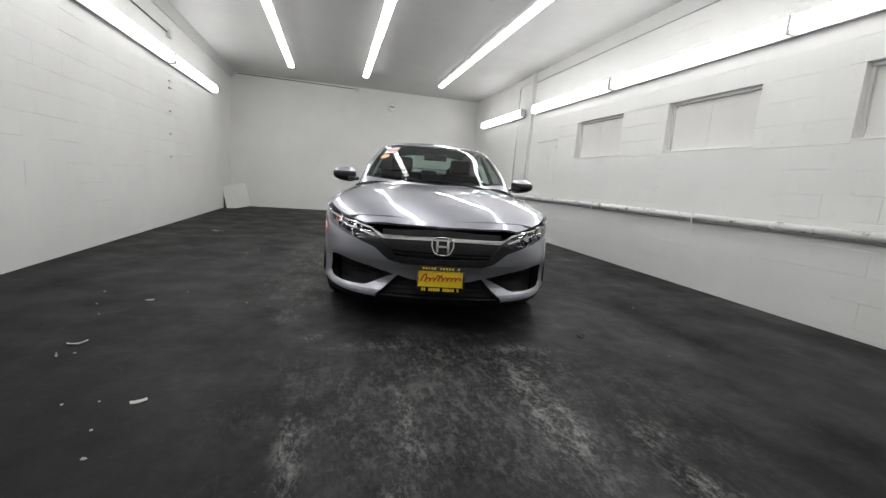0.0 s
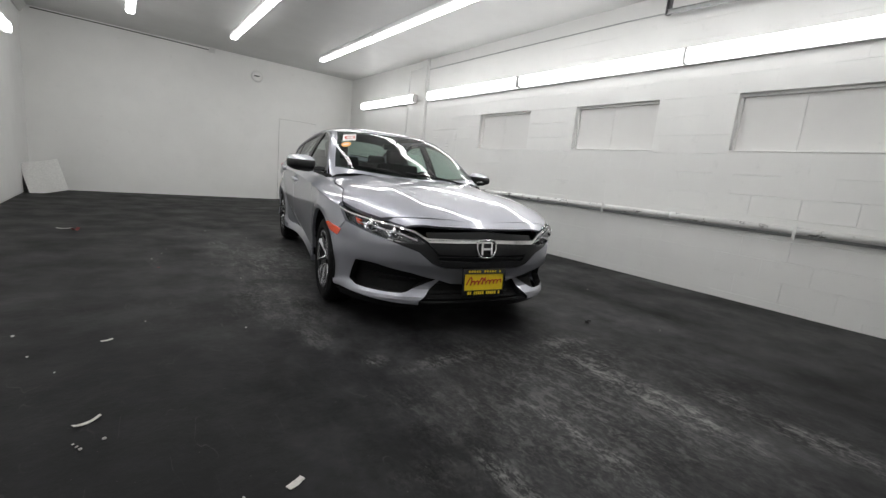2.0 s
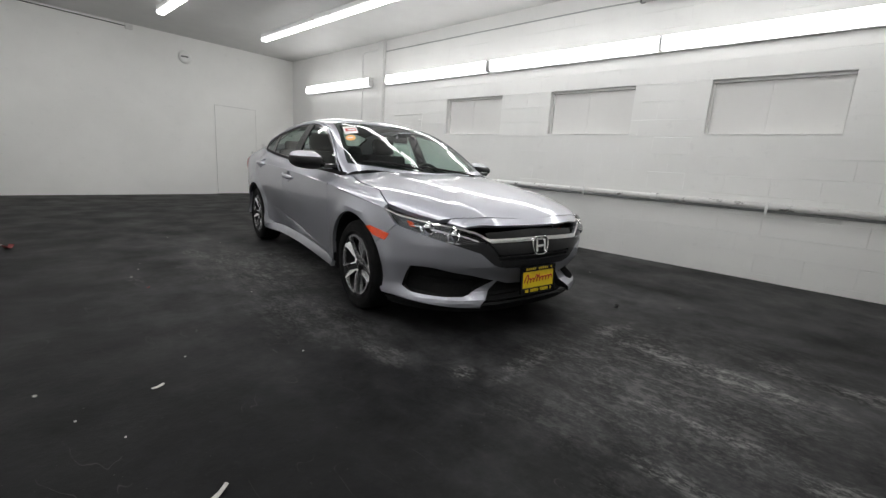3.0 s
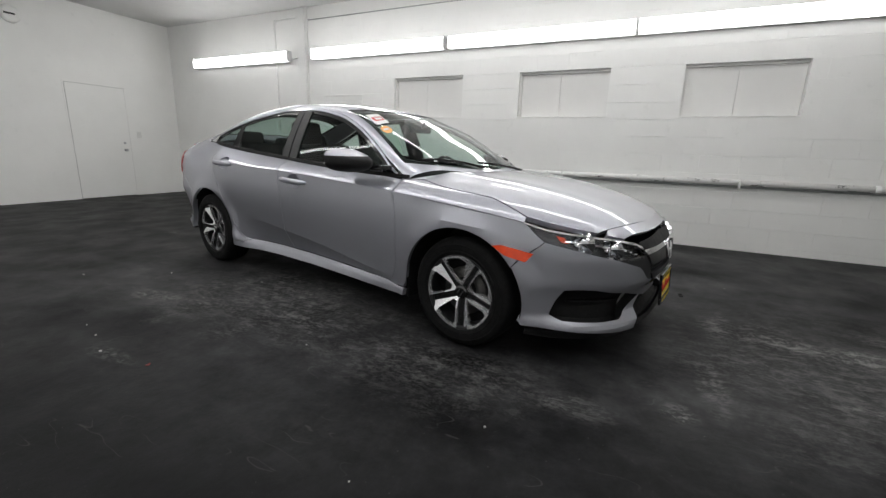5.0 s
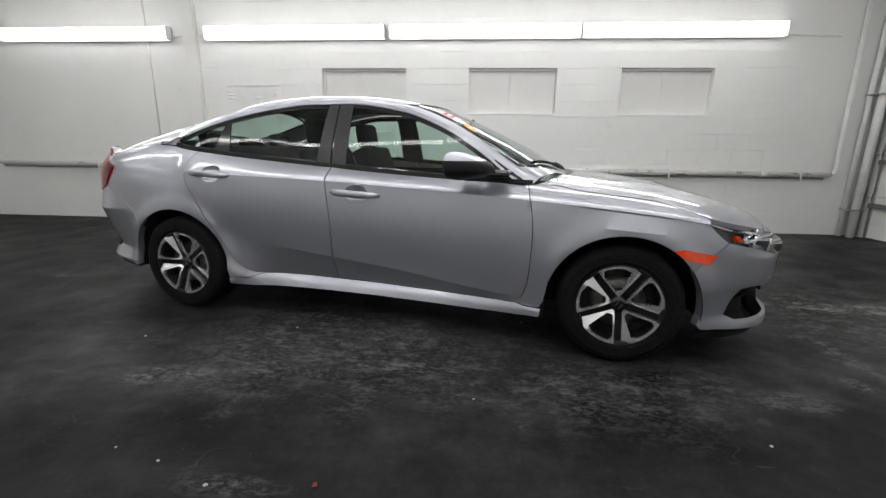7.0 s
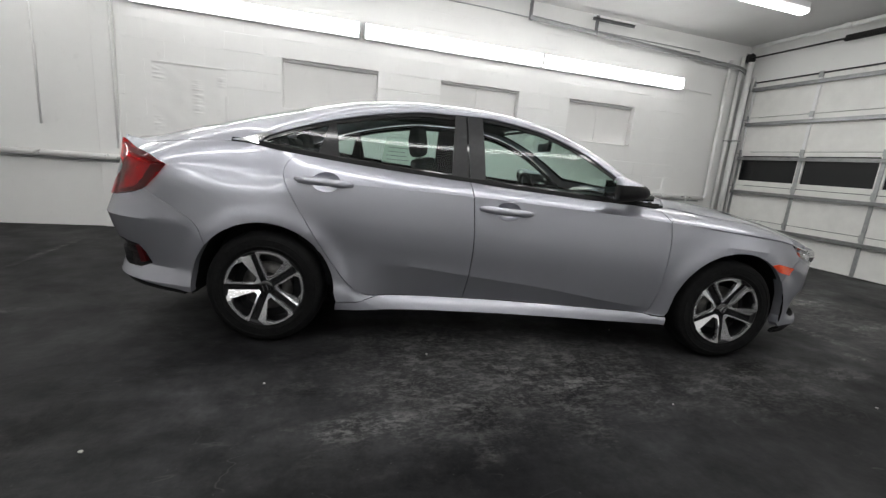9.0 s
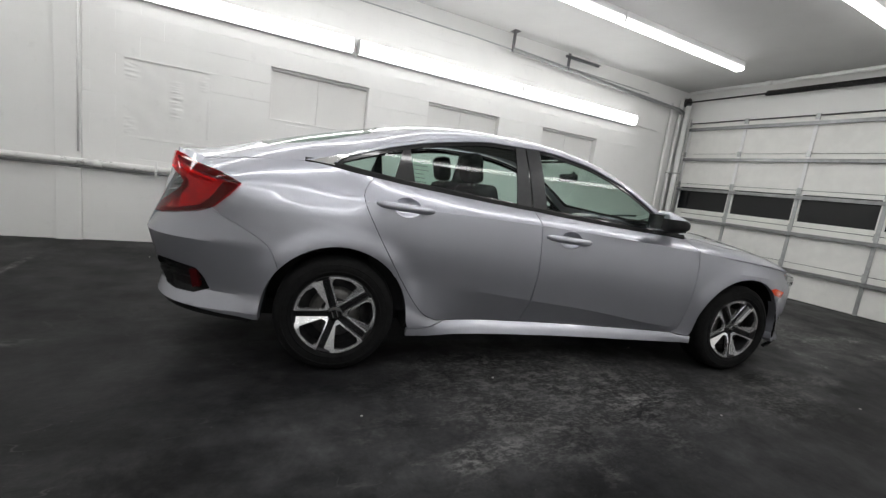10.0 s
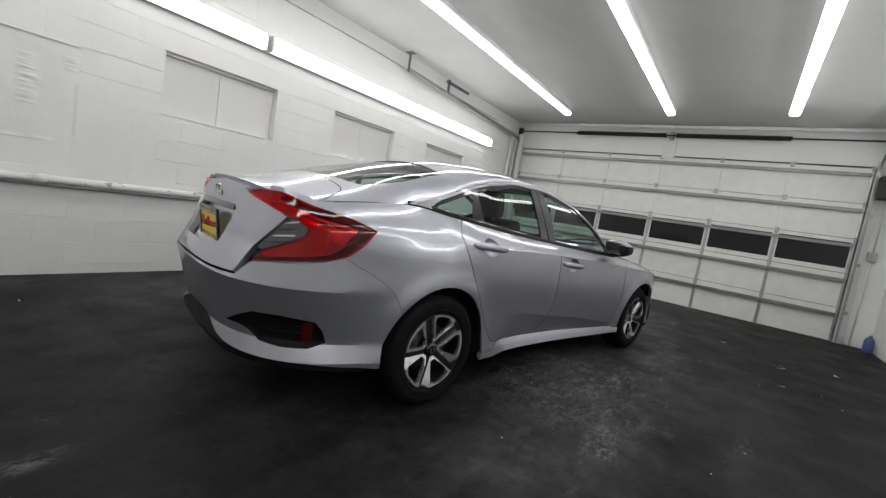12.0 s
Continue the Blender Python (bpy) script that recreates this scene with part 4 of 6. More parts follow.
LAMPIN = plain("dull silver lamp housing", (0.13, 0.13, 0.135), 0.22, 0.6, 0.1, 30.0)
REDD = plain("deep red lamp lens", (0.07, 0.003, 0.005), 0.5, 0, 0.2, 25.0, spec=0.2)
AMBER = plain("amber lamp lens", (0.80, 0.065, 0.008), 0.15, 0, 0.1, 40.0, 0.8)
TRIMG = plain("dark grey grille plastic", (0.022, 0.0225, 0.024), 0.35, 0.1, 0.15, spec=0.4)
CABIN = plain("black cabin fabric", (0.010, 0.010, 0.011), 0.9, 0, 0.25, 90.0, 0, 0.2, spec=0.15)
CABIN2 = plain("grey headliner", (0.075, 0.078, 0.078), 0.9, 0, 0.1, 80.0)
YELLOW = plain("yellow dealer plate", (0.86, 0.64, 0.02), 0.4, 0, 0.04)
REDP = plain("red print", (0.50, 0.02, 0.02), 0.5)
PAPER = plain("white printed paper", (0.75, 0.75, 0.74), 0.6, 0, 0.04)


def thin_paper(name, colour):
    """Paper that lets the light behind it shine through."""
    n = Nodes(name)
    out = [x for x in n.tree.nodes if x.type == "OUTPUT_MATERIAL"][0]
    tone = n.ramp(n.noise(30.0), [(0.3, tuple(c * 0.94 for c in colour)), (0.7, colour)])
    n.set(Base_Color=tone, Roughness=0.7)
    thin = n.add("BsdfTranslucent")
    n.link(tone, thin.inputs["Color"])
    mix = n.add("MixShader")
    mix.inputs[0].default_value = 0.6
    n.link(n.bsdf.outputs[0], mix.inputs[1])
    n.link(thin.outputs[0], mix.inputs[2])
    n.link(mix.outputs[0], out.inputs[0])
    return n.mat


GREENP = thin_paper("pale green printed paper", (0.80, 0.88, 0.82))
INK = plain("grey print", (0.28, 0.29, 0.29), 0.6)
PEACH = plain("orange sticker", (0.85, 0.42, 0.12), 0.5, 0, 0.05)
MIRRORG = plain("mirror glass", (0.8, 0.82, 0.84), 0.02, 1.0, 0.01)

CAR = empty("car", pose(1.1625, 4.850, 0, 0, 0, -100.63), "silver four-door sedan parked at a slant on the garage floor", "car")


def arch(ax, r, a0, a1, n=26):
    """Points of a wheel arch, by angle in degrees from the front."""
    return [(ax + r * math.cos(radians(a0 + (a1 - a0) * i / n)), HUB_Z + r * math.sin(radians(a0 + (a1 - a0) * i / n))) for i in range(n + 1)]


# gaps between the panels of one side, in length and height
GAP_A = bow((0.862, 0.89), (0.887, 0.80), (0.902, 0.68), (0.90, 0.54), (0.89, 0.40), (0.865, 0.31), (0.83, 0.270))
GAP_B = bow((-0.27, 0.957), (-0.252, 0.80), (-0.238, 0.62), (-0.245, 0.44), (-0.256, 0.281))
GAP_C = bow((-1.205, 1.036), (-1.248, 0.98), (-1.252, 0.91), (-1.184, 0.775), (-1.092, 0.622), (-0.995, 0.468), (-0.90, 0.345), (-0.82, 0.297), (-0.75, 0.288))
SILL_TOP = [(0.83, 0.268), (-0.256, 0.279), (-0.75, 0.286)]
BUMP_F = bow((1.655, 0.515), (1.70, 0.565), (1.765, 0.622), (1.80, 0.655))
BUMP_R = bow((-1.637, 0.537), (-1.692, 0.645), (-1.80, 0.718), (-1.90, 0.768), (-1.955, 0.797))


def belt_line(x0, x1, n=14):
    return [(x0 + (x1 - x0) * i / n, z_belt(x0 + (x1 - x0) * i / n) - 0.001) for i in range(n + 1)]


front_door = GAP_A + list(reversed(GAP_B)) + belt_line(-0.27, 0.862)[1:-1]
rear_door = GAP_B + list(reversed(GAP_C)) + belt_line(-1.205, -0.27)[1:-1]
fender = list(reversed(GAP_A)) + belt_line(0.862, 1.70, 24)[1:] + [(1.703, 0.738), (1.75, 0.692), (1.80, 0.652)] + list(reversed(BUMP_F))[1:-1] + arch(AXF, ARCH_R, 34, 180)[:-1] + [(0.975, 0.29), (0.955, 0.258), (0.89, 0.258)]
quarter = list(reversed(GAP_C))[0:1] + [(-0.86, 0.256), (-0.968, 0.256)] + arch(AXR, ARCH_R, 0, 141) + BUMP_R + [(-1.945, 0.812), (-1.888, 0.868), (-1.828, 0.930), (-1.93, 0.969), (-2.04, 0.995)] + belt_line(-2.06, -1.205, 16) + list(GAP_C)[1:-1]
sill = SILL_TOP[::-1] + [(0.885, 0.254), (0.965, 0.254), (0.958, 0.208), (0.6, 0.205), (-0.9, 0.210), (-0.975, 0.212), (-0.972, 0.252), (-0.86, 0.252)]

for s, side in ((-1, "right"), (1, "left")):
    part("front_fender", side_sheet(fender, s, depth=0.025, gap=0.0015), PAINT, CAR)
    part("rear_quarter_panel", side_sheet(quarter, s, gap=0.001), PAINT, CAR)
    part("side_sill", side_sheet(sill, s, depth=0.03, gap=0.0005), PAINT, CAR)
    for kind, outline, hx, hz, hl in (("front_door", front_door, -0.075, 0.820, 0.148), ("rear_door", rear_door, -1.045, 0.904, 0.148)):
        bowl = [(hx + 0.01 + 0.072 * math.cos(2 * math.pi * k / 24), hz - 0.002 + 0.050 * math.sin(2 * math.pi * k / 24)) for k in range(24)]
        door = part(kind, side_sheet(outline, s, holes=(bowl,)), PAINT, CAR)
        # handle: scooped dish behind a bar
        bm = bmesh.new()
        rings = []
        for f, d in ((1.0, 0.0), (0.9, 0.010), (0.6, 0.024), (0.25, 0.029)):
            rings.append([bm.verts.new((hx + 0.01 + (a - hx - 0.01) * f, s * (side_y(a, b) - d), hz + (b - hz) * f)) for a, b in bowl])
        for r0, r1 in zip(rings, rings[1:]):
            for k in range(24):
                bm.faces.new((r0[k], r0[(k + 1) % 24], r1[(k + 1) % 24], r1[k]))
        bm.faces.new(rings[-1])
        part("handle_dish", bm, PAINT, door, "", True)
        bm = bmesh.new()
        line, rad = [], []
        for k in range(11):
            t = k / 10
            xx, zz = hx - hl + 2 * hl * t, hz + 0.006 - 0.014 * t
            out = 0.030 * (1 - (2 * t - 1) ** 4)
            line.append((xx, s * (side_y(xx, zz) + out - 0.004), zz))
            rad.append(0.019 * (1 - 0.55 * (2 * t - 1) ** 6) + 0.001)
        tube(bm, line, rad, 10)
        for v in bm.verts:
            c = line[min(10, max(0, round((v.co.x - hx + hl) / (2 * hl) * 10)))]
            v.co.y = c[1] + (v.co.y - c[1]) * 0.6
        part("door_handle", bm, PAINT, door, "", True)

# hood, windscreen, roof, rear window, boot lid
hood_edge = [(x, hood_half(x)) for x in [0.888 + 1.202 * i / 37 for i in range(38)]]
lip_line = bow((2.018, 0.555), (2.062, 0.39), (2.09, 0.18), (2.103, 0.0))
lip_half = [p for p in hood_edge if p[0] > 2.0] + bow((2.11, 0.40), (2.135, 0.28), (2.147, 0.12), (2.15, 0.0))
hood_edge = [p for p in hood_edge if p[0] < 2.0] + lip_line
lip_half = lip_half + mirror(lip_half)[::-1][1:] + mirror(lip_line)[:-1] + lip_line[::-1]
hood_back = bow((1.11, 0.0), (1.07, 0.35), (0.985, 0.58), (0.888, hood_half(0.888)))
hood_half_line = hood_back + hood_edge[1:]
hood = hood_half_line + [(x, -y) for x, y in reversed(hood_half_line)][1:-1]
bm = bmesh.new()
deck_sheet(hood, bm=bm, depth=0.03, gap=0.0008)
for v in bm.verts:
    # two soft ridges that run from the windscreen to the badge
    t = min(1.0, max(0.0, (v.co.x - 0.9) / 1.2))
    ridge = 0.50 - 0.16 * t
    v.co.z += 0.011 * (1 - 0.75 * t) * math.exp(-((abs(v.co.y) - ridge) / 0.05) ** 2) - 0.004 * math.exp(-(v.co.y / 0.25) ** 2)
part("hood", bm, PAINT, CAR)
part("front_fascia", deck_sheet(lip_half, depth=0.02, lift=-0.003, gap=0.001), PAINT, CAR)

ws_top = bow((0.235, 0.0), (0.215, 0.25), (0.16, 0.45), (0.125, 0.525))
ws_side = [(x, rail_y(x) - 0.055) for x in (0.2, 0.3, 0.4, 0.5, 0.6, 0.7, 0.76)]
ws_low = bow((0.80, 0.668), (0.90, 0.56), (1.0, 0.35), (1.045, 0.0))
ws_half = ws_top + ws_side + ws_low
screen = ws_half + [(x, -y) for x, y in reversed(ws_half)][1:-1]
rw_half = bow((-1.175, 0.0), (-1.185, 0.3), (-1.20, 0.47)) + bow((-1.23, 0.505), (-1.5, 0.53), (-1.72, 0.535), (-1.775, 0.515)) + bow((-1.80, 0.47), (-1.835, 0.25), (-1.845, 0.0))
back_glass = rw_half + [(x, -y) for x, y in reversed(rw_half)][1:-1]
roof_xs = [-2.06 + (0.875 + 2.06) * i / 44 for i in range(45)]
roof_half = [(x, rail_y(x)) for x in reversed(roof_xs)]
roof_low = bow((1.085, 0.0), (1.04, 0.35), (0.955, 0.58), (0.89, rail_y(0.89) - 0.004))
lid_edge = bow((-1.867, 0.0), (-1.867, 0.40), (-1.875, 0.545), (-1.93, 0.592), (-2.0, 0.622), (-2.06, 0.637))
roof_rear = lid_edge[::-1]
ro = roof_low[:-1] + roof_half + roof_rear
roof = ro + [(x, -y) for x, y in reversed(ro)][1:-1]
part("roof", top_sheet(roof, holes=(screen, back_glass), depth=0.0, gap=0), PAINT, CAR)
part("windscreen", top_sheet(screen, depth=0.006, lift=-0.004), GLASS, CAR, "clear windscreen")
part("rear_window", top_sheet(back_glass, depth=0.006, lift=-0.004), GLASS, CAR, "tinted rear window")
bm = top_sheet(screen, holes=(shrink(screen, 0.035),), depth=0.0, lift=-0.0085, gap=0.001)
part("windscreen_seal", bm, BLACK, CAR)
part("rear_window_seal", top_sheet(back_glass, holes=(shrink(back_glass, 0.025),), depth=0.0, lift=-0.0085, gap=0.001), BLACK, CAR)
cowl_half = bow((1.145, 0.0), (1.12, 0.35), (1.0, 0.58), (0.93, 0.67))
bm = bmesh.new()
deck_sheet(cowl_half + [(0.90, 0.64), (1.0, 0.0), (0.90, -0.64)] + [(x, -y) for x, y in reversed(cowl_half)][:-1], bm=bm, depth=0, lift=-0.022, gap=0)
part("cowl", bm, PAINT, CAR)
for x0, y0, x1, y1 in ((1.05, 0.45, 0.985, -0.10), (1.03, -0.12, 0.86, -0.58)):
    bm = bmesh.new()
    n = 10
    tube(bm, [Vector((x0 + (x1 - x0) * i / n, y0 + (y1 - y0) * i / n, max(top_point(x0 + (x1 - x0) * i / n, p_of(x0 + (x1 - x0) * i / n, y0 + (y1 - y0) * i / n)).z + 0.012, 0.90))) for i in range(n + 1)], 0.008, 6)
    part("wiper", bm, BLACK, CAR)


# boot lid: top deck with a lip, and rear face
bl_half = [(x - 0.001, y - 0.003 * ramp_(0.4, 0.5, y)) for x, y in lid_edge] + [(-2.09, 0.64), (-2.12, arc_y(-2.12, z_belt(-2.12)) - 0.001)] + bow((-2.16, 0.42), (-2.20, 0.22), (-2.205, 0.0))
lid = bl_half + [(x, -y) for x, y in reversed(bl_half)][1:-1]
bm = bmesh.new()
top_sheet(lid, bm=bm, depth=0.045)
for v in bm.verts:
    t = max(0.0, (-v.co.x - 1.98) / 0.24)
    v.co.z += 0.012 * min(1.0, t) ** 2
    v.co.x -= 0.05 * min(1.0, t) ** 2
boot = part("boot_lid", bm, PAINT, CAR)


# ---- car: nose ----
def wp(pts, front=True):
    """Corners given as half width and height (right side negative) in the unrolled wrap."""
    return [(u_y(y, front), z) for y, z in pts]


fb_low = bow((u_x(1.70, 0.27), 0.225), (u_x(1.85, 0.22), 0.218), (0.62, 0.195), (0.78, 0.185), (1.0, 0.18))
fb_side = [(u_x(1.655, 0.515), 0.515)] + [(u_x(x, z), z) for x, z in arch(AXF, ARCH_R, 30, -2, 8)] + [(u_x(1.70, 0.25), 0.25)]
fb_top = [(u_x(x, z), z) for x, z in BUMP_F] + [(u_y(-0.60), 0.575), (u_y(-0.45), 0.525), (u_y(-0.36), 0.455), (u_y(-0.28), 0.425), (1.0, 0.42)]
fb_half = fb_top[::-1] + fb_side[1:] + fb_low
fb = fb_half + wmirror(fb_half)[::-1][1:-1]
fog = [(0.418, 0.424), (0.462, 0.430), (0.512, 0.427), (0.596, 0.404), (0.672, 0.386), (0.72, 0.367), (0.785, 0.345), (0.745, 0.322), (0.712, 0.300), (0.665, 0.268), (0.636, 0.256), (0.56, 0.254), (0.481, 0.257), (0.428, 0.262), (0.396, 0.290)]
intake = [(0.803, 0.341), (0.86, 0.317), (1.0, 0.306)]
intake = intake + wmirror(intake)[::-1][1:] + [(2 - 0.708, 0.211), (2 - 0.715, 0.15), (1.0, 0.13), (0.715, 0.15), (0.708, 0.211)]
bumper = part("front_bumper", wrap_sheet(fb, True, holes=(fog, wmirror(fog), intake), depth=0.05, hole_mat=1), (PAINT, BLACK), CAR)
for p in (fog, wmirror(fog)):
    f = part("fog_recess", wrap_sheet(p, True, lift=-0.075, depth=0, gap=-0.02), BLACK, bumper, "black fog lamp recess")
    for z0, z1 in ((0.372, 0.384), (0.330, 0.342)):
        ua, ub = (u_y(-0.74), u_y(-0.44)) if p is fog else (2 - u_y(-0.74), 2 - u_y(-0.44))
        part("slat", wrap_sheet([(ua, z0 - 0.0), (ub, z0 - 0.02), (ub, z1 - 0.02), (ua, z1)], True, lift=-0.05, depth=0.02, gap=0), BLACK, f)
low = part("lower_intake", wrap_sheet(intake, True, lift=-0.05, depth=0, gap=-0.012), BLACK, bumper, "black lower air intake")
for z in (0.225, 0.25, 0.275, 0.297):
    part("slat", wrap_sheet([(u_y(-0.36), z), (2 - u_y(-0.36), z), (2 - u_y(-0.36), z + 0.008), (u_y(-0.36), z + 0.008)], True, lift=-0.04, depth=0.02, gap=0), BLACK, low)
part("chin", wrap_sheet([(u_x(1.74, 0.2), 0.205), (0.62, 0.192), (0.72, 0.200), (1.0, 0.200), (1.28, 0.200), (1.38, 0.192), (2 - u_x(1.74, 0.2), 0.205), (2 - u_x(1.74, 0.2), 0.16), (1.0, 0.13), (u_x(1.74, 0.2), 0.16)], True, lift=-0.012, depth=0.02), BLACK, bumper)

grille = part("grille", wrap_sheet([(u_y(-0.37), 0.56), (u_y(-0.39), 0.64), (1.0, 0.655), (2 - u_y(-0.39), 0.64), (2 - u_y(-0.37), 0.56), (2 - u_y(-0.28), 0.43), (1.0, 0.425), (u_y(-0.28), 0.43)], True, lift=-0.015, depth=0, gap=-0.01), BLACK, CAR, "black radiator grille")
part("grille_bar", wrap_sheet([(u_y(-0.395), 0.582), (u_y(-0.36), 0.54), (u_y(-0.33), 0.515), (1.0, 0.51), (2 - u_y(-0.33), 0.515), (2 - u_y(-0.36), 0.54), (2 - u_y(-0.395), 0.582), (1.0, 0.588)], True, lift=0.004, depth=0.02), TRIMG, grille)
part("grille_bar", wrap_sheet([(u_y(-0.33), 0.478), (u_y(-0.28), 0.43), (1.0, 0.424), (2 - u_y(-0.28), 0.43), (2 - u_y(-0.33), 0.478), (1.0, 0.47)], True, lift=0.004, depth=0.02), TRIMG, grille)
part("grille_bar", wrap_sheet([(u_y(-0.33), 0.502), (u_y(-0.33), 0.490), (2 - u_y(-0.33), 0.490), (2 - u_y(-0.33), 0.502)], True, lift=-0.002, depth=0.02), TRIMG, grille)
part("grille_wing", wrap_sheet([(u_y(-0.40), 0.58), (u_y(-0.62), 0.575), (u_y(-0.55), 0.545), (u_y(-0.45), 0.51), (u_y(-0.36), 0.445), (u_y(-0.29), 0.43), (u_y(-0.34), 0.52)], True, lift=-0.002, depth=0.02), TRIMG, grille)
part("grille_wing", wrap_sheet(wmirror([(u_y(-0.40), 0.58), (u_y(-0.62), 0.575), (u_y(-0.55), 0.545), (u_y(-0.45), 0.51), (u_y(-0.36), 0.445), (u_y(-0.29), 0.43), (u_y(-0.34), 0.52)]), True, lift=-0.002, depth=0.02), TRIMG, grille)
ch = [(u_x(1.70, 0.72), 0.742), (u_x(1.80, 0.7), 0.715), (u_y(-0.60), 0.672), (u_y(-0.48), 0.645), (u_y(-0.40), 0.608), (1.0, 0.612)]
ch2 = [(1.0, 0.590), (u_y(-0.39), 0.584), (u_y(-0.475), 0.632), (u_y(-0.60), 0.662), (u_x(1.80, 0.7), 0.706), (u_x(1.70, 0.72), 0.736)]
band_poly = ch + wmirror(ch)[::-1][1:] + wmirror(ch2)[::-1] + ch2[1:]
part("chrome_bar", wrap_sheet(band_poly, True, lift=0.007, depth=0.02, gap=0), CHROME, grille, "chrome bar across the grille")


def badge(m, h, parent):
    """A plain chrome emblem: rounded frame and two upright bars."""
    bm = bmesh.new()
    w0, w1 = h * 0.62, h * 0.46
    pts = []
    for k in range(40):
        a = 2 * math.pi * k / 40
        c, sn = math.cos(a), math.sin(a)
        yy = math.copysign(abs(c) ** 0.5, c)
        zz = math.copysign(abs(sn) ** 0.5, sn)
        w = w0 if zz > 0 else w0 + (w1 - w0) * (-zz)
        pts.append((0, yy * w, zz * h / 2))
    tube(bm, pts + pts[:2], h * 0.055, 8, False)
    for k in (-1, 1):
        box(bm, -0.006, 0.006, min(k * w0 * 0.38, k * w0 * 0.62), max(k * w0 * 0.38, k * w0 * 0.62), -h * 0.36, h * 0.36, bevel=0.003)
    box(bm, -0.005, 0.005, -w0 * 0.38, w0 * 0.38, -h * 0.08, h * 0.06, bevel=0.002)
    ob = part("emblem", bm, CHROME, parent, "chrome emblem")
    ob.matrix_local = m
    return ob


badge(pose(2.222, 0, 0.558, 0, -8, 0), 0.112, grille)


def plate(m, parent):
    """A yellow dealer plate with bars for its print, in a black frame."""
    ob = part("licence_plate", boxes((-0.006, 0.0, -0.152, 0.152, -0.076, 0.076), bevel=0.002), YELLOW, parent, "yellow dealer plate in a black frame")
    ob.matrix_local = m
    part("plate_frame", boxes((-0.008, 0.006, -0.160, 0.160, 0.052, 0.086), (-0.008, 0.006, -0.160, 0.160, -0.086, -0.052), (-0.008, 0.006, -0.160, -0.145, -0.052, 0.052), (-0.008, 0.006, 0.145, 0.160, -0.052, 0.052), bevel=0.002), GLOSSB, ob)
    # the red script in the middle: one slanting stroke of loops, no letters
    script = []
    for k in range(121):
        t = k / 120
        tall = 0.048 if t < 0.10 else 0.040 if 0.38 < t < 0.50 else 0.022
        a = 2 * math.pi * 9 * t
        z = -0.020 + tall * (1 - math.cos(a)) * 0.5 + 0.012 * t
        script.append((0.0022, -0.125 + 0.25 * t + 0.35 * (z + 0.012) - 0.006 * math.sin(a), z + 0.002))
    bm = bmesh.new()
    tube(bm, script, 0.0042, 6)
    for v in bm.verts:
        v.co.x = 0.0022 + (v.co.x - 0.0022) * 0.4
    part("print_line", bm, REDP, ob, "red looping stroke of print")
    for z, n, tall in ((0.069, 13, 0.007), (-0.069, 16, 0.010)):
        for k in range(n):
            a = -0.115 + 0.23 * k / (n - 1)
            if (k * 7 + n) % 6 == 0:
                continue
            bm = bmesh.new()
            bm.faces.new([bm.verts.new((0.0075, yy, zz)) for yy, zz in ((a + 0.0058, z - tall), (a - 0.0058, z - tall), (a - 0.0058, z + tall), (a + 0.0058, z + tall))])
            part("print_bar", bm, YELLOW, ob, "yellow bar of print")
    return ob


plate(pose(2.232, 0, 0.346, 0, -4, 0), bumper)

